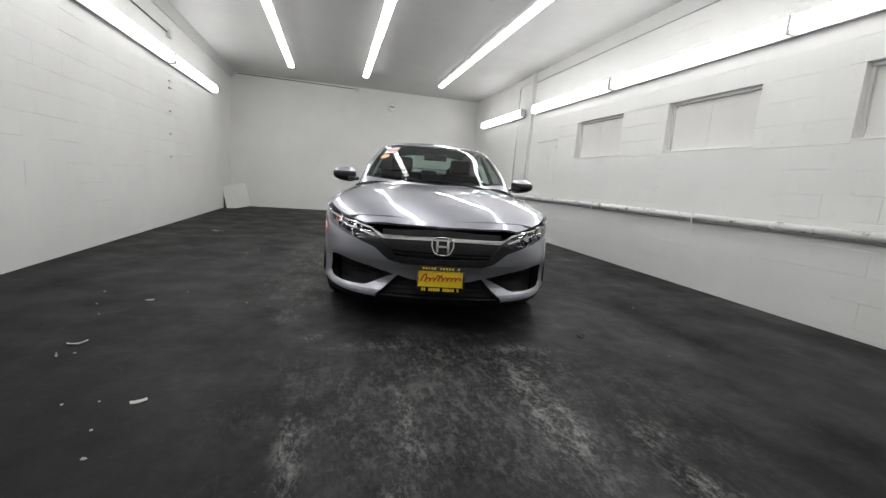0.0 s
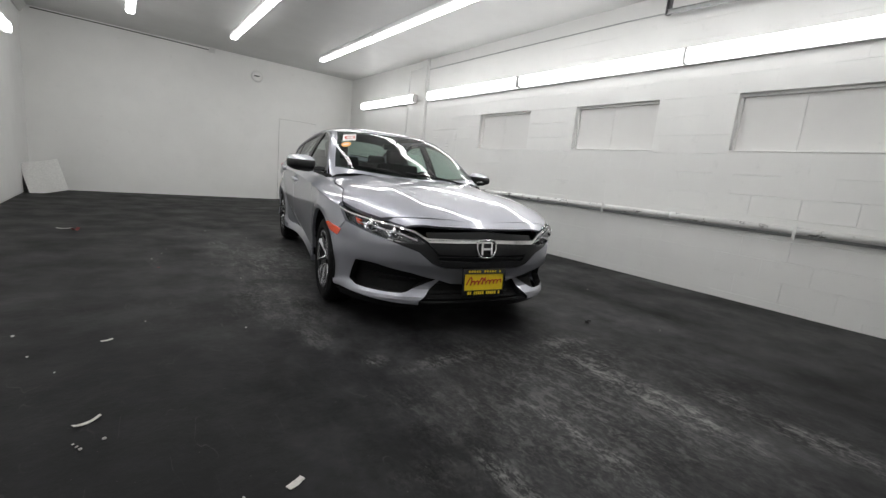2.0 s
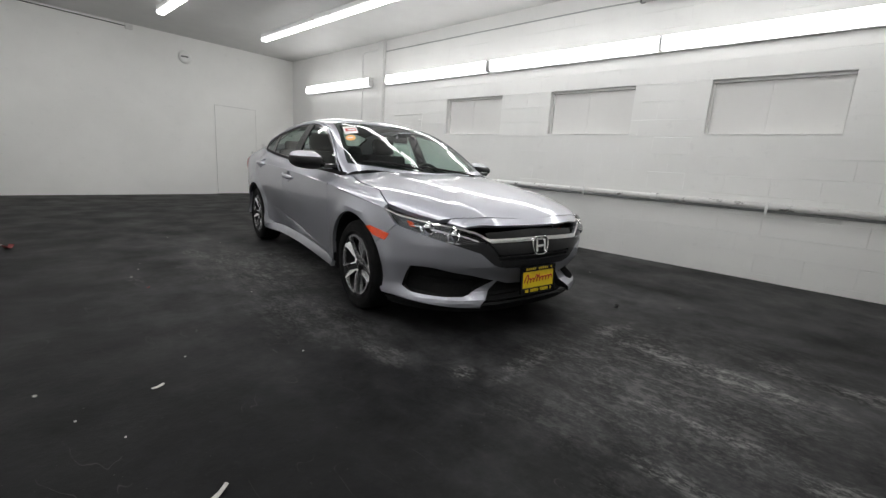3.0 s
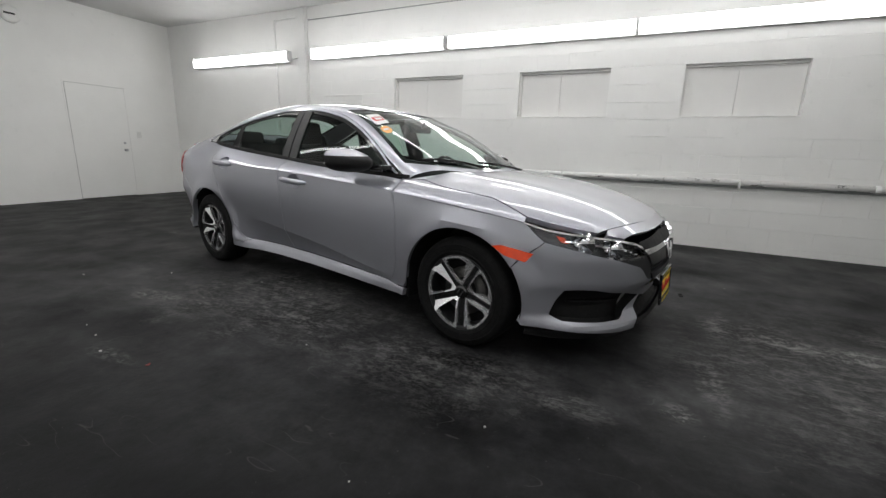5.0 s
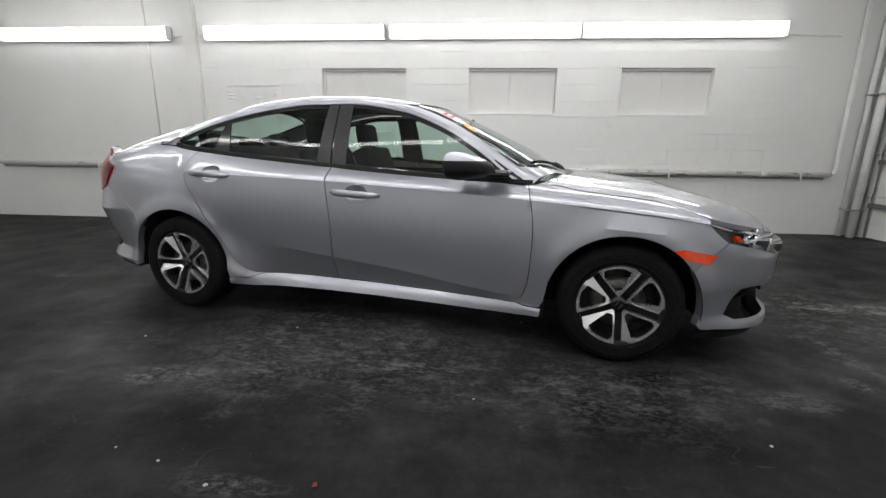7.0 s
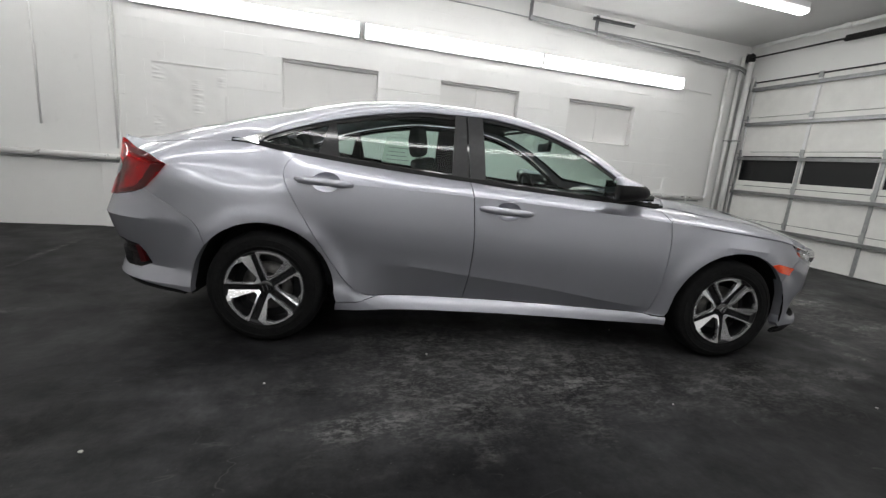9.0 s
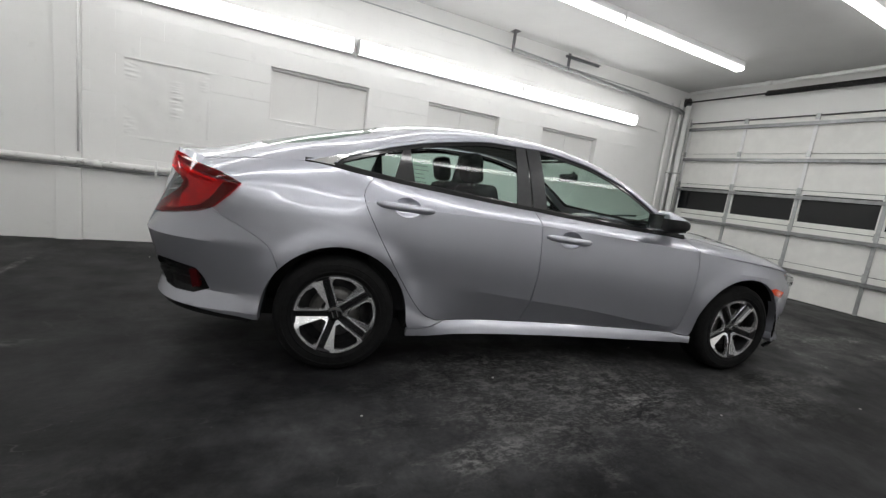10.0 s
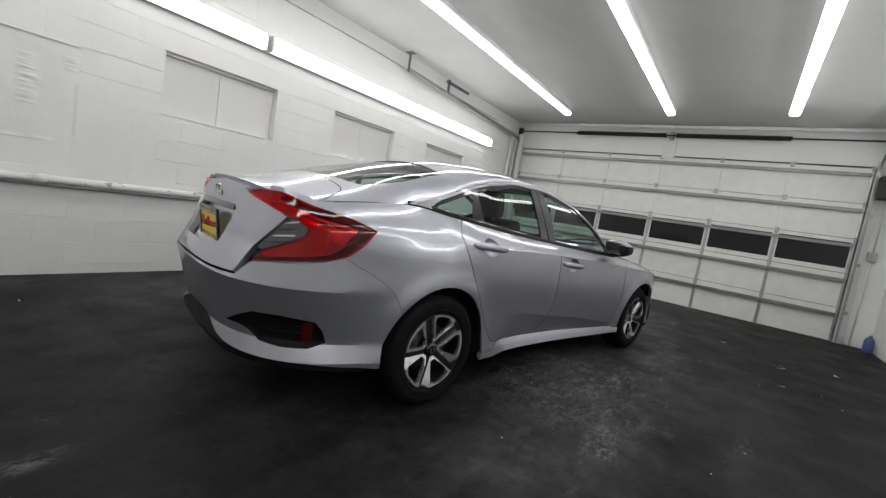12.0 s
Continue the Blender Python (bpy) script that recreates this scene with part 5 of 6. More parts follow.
# headlamps
hl_poly = [(u_x(1.700, 0.72), 0.744), (u_x(1.80, 0.69), 0.718), (u_y(-0.60), 0.664), (u_y(-0.48), 0.628), (u_y(-0.40), 0.588), (u_y(-0.43), 0.565), (u_y(-0.52), 0.562), (u_y(-0.62), 0.578), (u_x(1.86, 0.6), 0.610), (u_x(1.80, 0.64), 0.645), (u_x(1.75, 0.68), 0.685)]
for s in (-1, 1):
    P = (lambda q: q) if s < 0 else wmirror
    lamp = part("headlamp", wrap_sheet(P(hl_poly), True, lift=-0.055, depth=0.0, gap=-0.004), LAMPIN, CAR, "headlamp with a clear lens and chrome reflectors")
    part("lens", wrap_sheet(P(hl_poly), True, lift=0.003, depth=0.05, gap=0.001), LENS, lamp, "clear lens")
    for uy, z, r in ((-0.70, 0.650, 0.034), (-0.585, 0.619, 0.031)):
        c = nose(u_y(uy), z)
        c.y *= -s
        c.x -= 0.044
        c.y *= 0.985
        d = Vector((1, s * 0.35, 0)).normalized()
        bm = bmesh.new()
        tube(bm, [c - d * 0.03, c + d * 0.012, c + d * 0.016, c + d * 0.004], [r * 0.8, r, r * 0.86, r * 0.80], 20, False)
        part("bezel", bm, CHROME, lamp, "", True)
        bm = bmesh.new()
        hook = [(-1.15, 0.75), (-1.2, -0.2), (-0.95, -1.0), (0.2, -1.1), (0.85, -0.85), (1.15, 0.1)]
        across = Vector((-d.y, d.x, 0)) * (1 if s > 0 else -1)
        tube(bm, [c + d * 0.014 + across * (r * p) + Vector((0, 0, r * q)) for p, q in hook], 0.0042, 8)
        part("light_guide", bm, CHROME, lamp, "bright lamp surround", True)
        bm = bmesh.new()
        tube(bm, [c - d * 0.02, c + d * 0.002, c + d * 0.012, c + d * 0.017], [r * 0.78, r * 0.74, r * 0.5, r * 0.1], 20)
        part("projector", bm, GLOSSB, lamp, "dark projector lens", True)
    part("reflector", wrap_sheet(P([(u_y(-0.77), 0.665), (u_y(-0.72), 0.668), (u_y(-0.55), 0.632), (u_y(-0.46), 0.602), (u_y(-0.46), 0.592), (u_y(-0.55), 0.62), (u_y(-0.72), 0.655)]), True, lift=-0.018, depth=0.02, gap=0), CHROME, lamp)
    part("reflector", wrap_sheet(P([(u_y(-0.63), 0.582), (u_y(-0.50), 0.565), (u_y(-0.50), 0.572), (u_y(-0.63), 0.592)]), True, lift=-0.024, depth=0.02, gap=0), CHROME, lamp)
    part("turn_signal", wrap_sheet(P([(u_y(-0.785), 0.688), (u_y(-0.765), 0.682), (u_y(-0.757), 0.656), (u_y(-0.775), 0.660)]), True, lift=-0.024, depth=0.02, gap=0), AMBER, lamp, "amber turn signal")
    part("side_marker", side_sheet([(1.555, 0.612), (1.60, 0.622), (1.755, 0.592), (1.72, 0.548), (1.62, 0.572)], s, lift=0.003, depth=0.012, gap=0), AMBER, CAR, "amber side marker lamp")

# ---- car: tail ----
ut = lambda x, z: u_x(x, z, False)
uyt = lambda y: u_y(y, False)
rb_low = [(ut(-1.74, 0.29), 0.272), (0.32, 0.282), (0.42, 0.298), (0.54, 0.304), (0.635, 0.310), (0.70, 0.318), (0.76, 0.335), (0.82, 0.365), (0.87, 0.395), (1.0, 0.40)]
rb_side = [(ut(x, z), z) for x, z in arch(AXR, ARCH_R, 141, 185, 10)]
rb_top = [(ut(x, z), z) for x, z in BUMP_R] + [(0.405, 0.771), (0.477, 0.751), (0.611, 0.723), (0.643, 0.658), (0.80, 0.652), (1.0, 0.650)]
rb_half = rb_top[::-1] + rb_side[1:] + rb_low
rb = rb_half + wmirror(rb_half)[::-1][1:-1]
rfog = [(0.70, 0.423), (0.637, 0.467), (0.575, 0.505), (0.487, 0.509), (0.395, 0.492), (0.374, 0.449), (0.362, 0.391), (0.414, 0.36), (0.493, 0.358), (0.56, 0.370), (0.595, 0.411), (0.634, 0.425)]
rbump = part("rear_bumper", wrap_sheet(rb, False, holes=(rfog, wmirror(rfog)), depth=0.04, gap=0.001, hole_mat=1), (PAINT, BLACK), CAR)
for p, P in ((rfog, lambda q: q), (wmirror(rfog), wmirror)):
    f = part("vent_recess", wrap_sheet(p, False, lift=-0.035, depth=0, gap=-0.012), BLACK, rbump, "black vent recess")
    for z in (0.415, 0.445, 0.475):
        part("slat", wrap_sheet(P([(0.39, z), (0.60, z - 0.01), (0.60, z - 0.002), (0.39, z + 0.008)]), False, lift=-0.02, depth=0.012, gap=0), BLACK, f)
    part("reflector", wrap_sheet(P([(0.429, 0.472), (0.401, 0.476), (0.403, 0.389), (0.432, 0.380)]), False, lift=-0.010, depth=0.02, gap=0), REDD, f, "red reflector")
part("rear_valance", wrap_sheet([(0.24, 0.285), (0.42, 0.312), (0.54, 0.318), (0.70, 0.332), (0.76, 0.35), (0.82, 0.38), (0.87, 0.41), (1.0, 0.415), (1.13, 0.41), (1.18, 0.38), (1.24, 0.35), (1.30, 0.332), (1.46, 0.318), (1.58, 0.312), (1.76, 0.285), (1.76, 0.245), (1.46, 0.262), (1.0, 0.23), (0.54, 0.262), (0.24, 0.245)], False, lift=-0.014, depth=0.02), BLACK, rbump, "black lower valance")
lf = [(1.0, 0.656), (0.80, 0.658), (0.648, 0.664), (0.628, 0.79), (0.553, 0.939), (0.633, 0.974), (0.726, 1.004), (0.762, 1.015), (0.80, 1.037), (1.0, 1.058)]
lid_poly = lf + wmirror(lf)[::-1][1:-1]
recess = [(uyt(-0.30), 0.93), (1.0, 0.935), (2 - uyt(-0.30), 0.93), (2 - uyt(-0.27), 0.735), (1.0, 0.73), (uyt(-0.27), 0.735)]
part("boot_face", wrap_sheet(lid_poly, False, holes=(recess,), depth=0.03, lift=0.002), PAINT, boot)
part("plate_recess", wrap_sheet(recess, False, lift=-0.035, depth=0, gap=-0.01), PAINT, boot)
part("boot_handle", wrap_sheet([(uyt(-0.28), 0.945), (2 - uyt(-0.28), 0.945), (2 - uyt(-0.30), 0.91), (uyt(-0.30), 0.91)], False, lift=0.006, depth=0.03), GLOSSB, boot, "black grip above the plate")
xr = tail(1.0, 0.80).x
plate(pose(xr + 0.008, 0, 0.815, 0, 8, 180), boot)
badge(pose(tail(1.0, 0.985).x - 0.008, 0, 0.985, 0, 12, 180), 0.075, boot)

tl = [(0.285, 0.930), (0.36, 0.968), (0.468, 0.997), (0.54, 1.024), (0.602, 1.042), (0.70, 1.036), (0.757, 1.016), (0.722, 1.0), (0.628, 0.971), (0.548, 0.939), (0.509, 0.923), (0.485, 0.903), (0.487, 0.870), (0.536, 0.827), (0.590, 0.787), (0.606, 0.752), (0.611, 0.728), (0.477, 0.755), (0.40, 0.776), (0.350, 0.806), (0.312, 0.868)]
clear = [(0.548, 0.939), (0.509, 0.923), (0.485, 0.903), (0.487, 0.870), (0.536, 0.827), (0.590, 0.787), (0.624, 0.79)]
tdark = [(0.295, 0.928), (0.345, 0.925), (0.37, 0.85), (0.40, 0.806), (0.477, 0.778), (0.603, 0.752), (0.608, 0.732), (0.477, 0.758), (0.40, 0.78), (0.352, 0.81), (0.315, 0.868)]
tband = [(0.30, 0.932), (0.36, 0.964), (0.468, 0.993), (0.602, 1.024), (0.60, 1.008), (0.468, 0.972), (0.36, 0.944)]
for s in (-1, 1):
    P = (lambda q: q) if s < 0 else wmirror
    t = part("tail_lamp", wrap_sheet(P(tl), False, lift=-0.018, depth=0.0, gap=-0.002), FACET, CAR, "red wraparound tail lamp with a clear inset")
    part("lamp_flange", wrap_sheet(P([(0.37, 0.972), (0.468, 0.999), (0.54, 1.024), (0.605, 1.040), (0.66, 1.036), (0.66, 1.062), (0.54, 1.055), (0.468, 1.040), (0.40, 1.02)]), False, lift=-0.006, depth=0.0, gap=0), PAINT, t)
    part("red_lens", wrap_sheet(P(tl), False, lift=0.008, depth=0.03, gap=0.001), REDG, t, "glossy red lens")
    part("dark_lens", wrap_sheet(P(tdark), False, lift=-0.002, depth=0.003, gap=0), REDD, t)
    part("dark_lens", wrap_sheet(P(tband), False, lift=-0.002, depth=0.003, gap=0), REDD, t)
    guide = [(0.37, 0.925), (0.47, 0.948), (0.54, 0.968), (0.63, 0.992), (0.70, 1.006), (0.70, 1.011), (0.63, 1.0), (0.54, 0.980), (0.47, 0.960), (0.37, 0.933)]
    part("light_guide", wrap_sheet(P(guide), False, lift=-0.004, depth=0.006, gap=0), REDL, t, "bright red light guide")
    part("clear_backing", wrap_sheet(P(clear), False, lift=-0.012, depth=0, gap=-0.003), LAMPIN, t)
    part("clear_lens", wrap_sheet(P(clear), False, lift=0.004, depth=0.02, gap=0.001), LENS, t, "clear reversing lamp lens")
    for k in range(4):
        z = 0.815 + 0.03 * k
        part("lamp_rib", wrap_sheet(P([(0.595 - 0.012 * k, z), (0.515, z + 0.016), (0.515, z + 0.023), (0.595 - 0.012 * k, z + 0.007)]), False, lift=-0.002, depth=0.01, gap=0), CHROME if k % 2 else GLOSSB, t)

# ---- car: side glass and pillars ----
def rail_line(x0, x1, off, n=24):
    return [(x0 + (x1 - x0) * i / n, z_rail(x0 + (x1 - x0) * i / n) - off) for i in range(n + 1)]


def low_line(x0, x1, off, n=10):
    return [(x0 + (x1 - x0) * i / n, z_belt_mid(x0 + (x1 - x0) * i / n) + off) for i in range(n + 1)]


top_in, bot_in = 0.042, 0.026
fw = low_line(-0.185, 0.62, bot_in) + [(0.70, z_belt_mid(0.70) + bot_in), (0.66, z_rail(0.66) - top_in)] + rail_line(0.60, -0.205, top_in)
rw = low_line(-0.99, -0.375, bot_in) + rail_line(-0.365, -1.02, top_in)
qw = low_line(-1.36, -1.10, bot_in, 4) + rail_line(-1.06, -1.375, top_in, 8)
shell = low_line(-1.60, 0.895, -0.012, 30) + rail_line(0.86, -1.54, 0.005, 40)
for s in (-1, 1):
    frame_ = part("window_surround", glass_sheet(shell, s, holes=(fw, rw, qw), lift=-0.002, depth=0.006, gap=0), GLOSSB, CAR, "black window surround")
    part("front_side_window", glass_sheet(fw, s, lift=-0.006, depth=0, gap=-0.004), GLASS, CAR, "tinted side window")
    part("rear_side_window", glass_sheet(rw, s, lift=-0.006, depth=0, gap=-0.004), GLASS, CAR, "tinted side window")
    part("quarter_window", glass_sheet(qw, s, lift=-0.006, depth=0, gap=-0.004), GLASS, CAR, "small tinted quarter window")
    trim_line = rail_line(0.80, -1.40, 0.004, 50) + [(-1.56, 1.078), (-1.50, 1.076), (-1.40, 1.085)] + rail_line(-1.38, 0.775, 0.019, 50)
    part("window_trim", glass_sheet(trim_line, s, lift=0.006, depth=0.012, gap=0), PAINT, CAR)
    tip = [(-1.535, 1.076), (-1.40, 1.122), (-1.34, 1.128), (-1.42, 1.078), (-1.41, 1.068)]
    part("chrome_tip", glass_sheet(tip, s, lift=0.0065, depth=0.012, gap=0), CHROME, frame_, "chrome window tip")
    bp = [(-0.288, 0.975), (-0.375, 0.975), (-0.365, z_rail(-0.365) - 0.025), (-0.302, z_rail(-0.3) - 0.025)]
    part("pillar_cover", glass_sheet(bp, s, lift=0.004, depth=0.006, gap=0), TRIMG, frame_)
    bp = [(-0.185, 0.972), (-0.272, 0.972), (-0.292, z_rail(-0.29) - 0.025), (-0.205, z_rail(-0.2) - 0.025)]
    part("pillar_cover", glass_sheet(bp, s, lift=0.004, depth=0.006, gap=0), TRIMG, frame_)
    belt = low_line(-1.56, 0.88, -0.004, 30) + low_line(0.88, -1.56, 0.018, 30)
    part("belt_seal", glass_sheet(belt, s, lift=0.005, depth=0.01, gap=0), BLACK, CAR)

# ---- car: wheels ----
def lathe(bm, prof, n=48, mat=0):
    """Turns (radius, offset) pairs round the wheel's axle, the y axis."""
    rings = [[bm.verts.new((r * math.cos(2 * math.pi * k / n), y, r * math.sin(2 * math.pi * k / n))) for k in range(n)] for r, y in prof]
    for a, b in zip(rings, rings[1:]):
        for k in range(n):
            f = bm.faces.new((a[k], a[(k + 1) % n], b[(k + 1) % n], b[k]))
            f.smooth, f.material_index = True, mat
    return bm


def wheel():
    w = new("wheel")
    bm = bmesh.new()
    lathe(bm, [(0.205, -0.085), (0.215, -0.10), (0.255, -0.1085), (0.288, -0.102), (0.302, -0.088), (0.309, -0.06), (0.310, 0.0), (0.309, 0.06), (0.302, 0.088), (0.288, 0.102), (0.255, 0.1085), (0.215, 0.10), (0.205, 0.085)], 64)
    tyre = part("tyre", bm, RUBBER, w, "black rubber tyre")
    bm = bmesh.new()
    for r in (0.232, 0.268):
        lathe(bm, [(r - 0.004, -0.1065), (r, -0.110), (r + 0.004, -0.1065)], 64)
    part("sidewall_ring", bm, RUBBER, tyre)
    bm = bmesh.new()
    lathe(bm, [(0.207, -0.092), (0.212, -0.098), (0.208, -0.100), (0.198, -0.094), (0.192, -0.080), (0.188, -0.02), (0.185, 0.05), (0.205, 0.09)], 64)
    part("rim", bm, STEEL, w, "dark steel rim")
    bm = bmesh.new()
    lathe(bm, [(0.0, -0.035), (0.07, -0.035), (0.10, -0.03), (0.14, -0.012), (0.187, -0.012)], 40)
    part("wheel_disc", bm, STEEL, w)
    bm = bmesh.new()
    lathe(bm, [(0.075, -0.022), (0.135, -0.022), (0.135, -0.008)], 40)
    for v in bm.verts:
        v.co.y -= 0.0145
    part("brake_disc", bm, DISC, w)
    # wheel cover: five black channels, and between them silver frames round dark openings
    def dish(x, z):
        return -(0.098 - 0.020 * (1 - math.hypot(x, z) / 0.205))

    def polar(r, a):
        return (r * math.sin(radians(a)), r * math.cos(radians(a)))

    def beside(r, a, off):
        """A point r out along the line at angle a, and off to its clockwise side."""
        return (r * math.sin(radians(a)) + off * math.cos(radians(a)), r * math.cos(radians(a)) - off * math.sin(radians(a)))

    cover = part("wheel_cover", lathe(bmesh.new(), [(0.192, -0.060), (0.205, -0.088), (0.2105, -0.094), (0.2085, -0.099), (0.2045, -0.097)], 64), GLOSSB, w, "wheel cover with silver frames and black channels")
    for k in range(5):
        a = 72 * k
        rim = [polar(0.2065, a + 5.2 + 61.6 * i / 10) for i in range(11)]
        ring = [beside(0.026, a + 0, 0.0175), beside(0.19, a, 0.0175)] + rim + [beside(0.19, a + 72, -0.0175), beside(0.026, a + 72, -0.0175)]
        hole = [beside(0.056, a, 0.026), beside(0.170, a, 0.026)] + [polar(0.194, a + 13 + 27 * i / 5) for i in range(6)] + [beside(0.172, a + 72, -0.064), beside(0.064, a + 72, -0.030)]
        bm = bmesh.new()
        sheet(bm, ring, lambda x, z: Vector((x, dish(x, z), z)), 0.02, 0.02, holes=(hole,), depth=0.022, gap=0, step=0.03)
        bmesh.ops.recalc_face_normals(bm, faces=bm.faces[:])
        for v in bm.verts:
            # the broad blade twists away from the face
            c, sn = math.cos(radians(a + 72)), math.sin(radians(a + 72))
            off = -(v.co.x * c - v.co.z * sn)
            v.co.y += 0.024 * max(0.0, min(1.0, (0.070 - off) / 0.055)) - 0.007
        part("blade", bm, ALLOY, cover, "silver frame")
        bm = bmesh.new()
        sheet(bm, [beside(0.0, a, -0.018), beside(0.206, a, -0.018), beside(0.206, a, 0.018), beside(0.0, a, 0.018)], lambda x, z: Vector((x, dish(x, z) + 0.012, z)), 0.03, 0.03, depth=0.02, gap=0, step=0.1)
        bmesh.ops.recalc_face_normals(bm, faces=bm.faces[:])
        part("channel", bm, GLOSSB, cover, "black channel")
    bm = bmesh.new()
    lathe(bm, [(0.040, -0.060), (0.038, -0.080), (0.033, -0.083), (0.02, -0.084), (0.0005, -0.084)], 30)
    part("hub_cap", bm, GLOSSB, cover, "black hub cap")
    bm = bmesh.new()
    box(bm, -0.014, -0.009, -0.088, -0.083, -0.017, 0.017)
    box(bm, 0.009, 0.014, -0.088, -0.083, -0.017, 0.017)
    part("emblem", bm, CHROME, cover)
    return w


def place_wheel(w, m):
    w.parent = CAR
    w.matrix_local = m
    return w


w0 = wheel()
WY = 0.742
spots = [(AXF, -1, 33), (AXR, -1, -18), (AXF, 1, 40), (AXR, 1, 11)]
for i, (x, s, turn) in enumerate(spots):
    m = pose(x, s * WY, TYRE_R - 0.002, 0, 0, 0 if s < 0 else 180) @ pose(0, 0, 0, 0, turn, 0)
    if i == 0:
        place_wheel(w0, m)
    else:
        c = copy_thing(w0, m)
        c.parent = CAR
        c.matrix_parent_inverse = Matrix.Identity(4)
        c.matrix_basis = m

# wheel wells and underbody
for ax in (AXF, AXR):
    for s in (-1, 1):
        bm = bmesh.new()
        r, n = ARCH_R + 0.004, 20
        rows = []
        for yy in (0.848, 0.55):
            rows.append([bm.verts.new((ax + r * math.cos(math.pi * 1.08 * k / n - 0.04 * math.pi), s * yy, HUB_Z + r * math.sin(math.pi * 1.08 * k / n - 0.04 * math.pi))) for k in range(n + 1)])
        for k in range(n):
            bm.faces.new((rows[0][k], rows[0][k + 1], rows[1][k + 1], rows[1][k]))
        bm.faces.new(rows[1])
        part("wheel_well", bm, BLACK, CAR, "black wheel well liner")
bm = boxes((-2.02, -1.75, -0.50, 0.50, 0.24, 0.62), (-0.96, 0.96, -0.70, 0.70, 0.185, 0.30), (1.72, 1.98, -0.46, 0.46, 0.19, 0.60), (-1.74, 1.71, -0.54, 0.54, 0.20, 0.60))
part("underbody", bm, BLACK, CAR, "dark underbody")
for s in (-1, 1):
    part("mud_flap", boxes((0.965, 0.98, min(s * 0.68, s * 0.82), max(s * 0.68, s * 0.82), 0.19, 0.30), bevel=0.004), BLACK, CAR)
    part("inner_side", boxes((-0.93, 0.86, min(s * 0.72, s * 0.735), max(s * 0.72, s * 0.735), 0.25, 0.80), (-1.9, 1.30, min(s * 0.71, s * 0.73), max(s * 0.71, s * 0.73), 0.69, 0.84)), BLACK, CAR)

# ---- car: door mirrors ----
for s in (-1, 1):
    mir = part("door_mirror", boxes((0.66, 0.77, min(s * 0.745, s * 0.84), max(s * 0.745, s * 0.84), 0.928, 0.965), bevel=0.012), GLOSSB, CAR, "silver door mirror with a black base")
    bm = bmesh.new()
    bmesh.ops.create_uvsphere(bm, u_segments=32, v_segments=20, radius=1)
    for v in bm.verts:
        x, y, z = v.co
        sq = lambda q, e: math.copysign(abs(q) ** e, q)
        x, y, z = sq(x, 0.8), sq(y, 0.66), sq(z, 0.62)
        depth = 0.170 * x if x > 0 else 0.03 * x
        tall = 0.070 * (1 - 0.42 * max(0.0, x)) * (1 - 0.10 * y)
        v.co = (0.515 + depth - 0.035 * y, s * (0.908 + 0.114 * y), 0.985 + tall * z + 0.006 * y - 0.012 * max(0.0, x))
    cap = bm.copy()
    bmesh.ops.bisect_plane(cap, geom=cap.verts[:] + cap.edges[:] + cap.faces[:], plane_co=(0.5, 0, 1.012), plane_no=(0.0, 0, 1), clear_inner=True)
    bmesh.ops.bisect_plane(bm, geom=bm.verts[:] + bm.edges[:] + bm.faces[:], plane_co=(0.5, 0, 1.012), plane_no=(0.0, 0, 1), clear_outer=True)
    part("cap", cap, PAINT, mir, "silver mirror cap", True)
    part("lower_shell", bm, BLACK, mir, "black lower shell", True)
    part("mirror_glass", boxes((0.476, 0.480, min(s * 0.82, s * 0.995), max(s * 0.82, s * 0.995), 0.938, 1.030), bevel=0.001), MIRRORG, mir, "mirror glass")
    part("mirror_base", glass_sheet([(0.855, 0.898), (0.66, 0.908), (0.672, 1.015)], s, lift=0.004, depth=0.008, gap=0), GLOSSB, mir)

# ---- car: cabin ----
def cushion(x0, x1, y0, y1, z0, z1, bevel=0.04):
    bm = boxes((x0, x1, y0, y1, z0, z1))
    bmesh.ops.bevel(bm, geom=bm.edges[:], offset=bevel, segments=3, affect="EDGES", profile=0.55)
    return bm


def seat(name, x, y, w, back_x, parent):
    st = part(name, cushion(x, x + 0.50, y - w / 2, y + w / 2, 0.34, 0.52), CABIN, parent, "black fabric seat", True)
    b = part("backrest", cushion(-0.07, 0.07, -w / 2, w / 2, 0.0, 0.62), CABIN, st, "", True)
    b.matrix_local = pose(back_x, y, 0.48, 0, -20, 0)
    return st


for s in (-1, 1):
    st = seat("front_seat", -0.32, s * 0.37, 0.50, -0.32, CAR)
    hr = part("headrest", cushion(-0.05, 0.05, -0.13, 0.13, 0, 0.19, 0.045), CABIN, st, "", True)
    hr.matrix_local = pose(-0.545, s * 0.37, 1.07, 0, -10, 0)
    part("headrest_post", tubes([(-0.54, s * 0.37 - 0.05, 1.0), (-0.545, s * 0.37 - 0.05, 1.1)], [(-0.54, s * 0.37 + 0.05, 1.0), (-0.545, s * 0.37 + 0.05, 1.1)], radius=0.007), GALV, st)
bench = seat("rear_seat", -1.15, 0.0, 1.16, -1.18, CAR)
for y in (-0.38, 0.0, 0.38):
    hr = part("headrest", cushion(-0.045, 0.045, -0.12, 0.12, 0, 0.15 if y else 0.10, 0.04), CABIN, bench, "", True)
    hr.matrix_local = pose(-1.40, y, 1.03, 0, -12, 0)
dash = part("dashboard", cushion(0.52, 1.0, -0.70, 0.70, 0.62, 0.90, 0.05), CABIN, CAR, "black dashboard", True)
bm = bmesh.new()
tube(bm, [(0.17 * math.cos(a) * 0.0, 0.18 * math.cos(a), 0.18 * math.sin(a)) for a in [2 * math.pi * k / 28 for k in range(29)]], 0.014, 8, False)
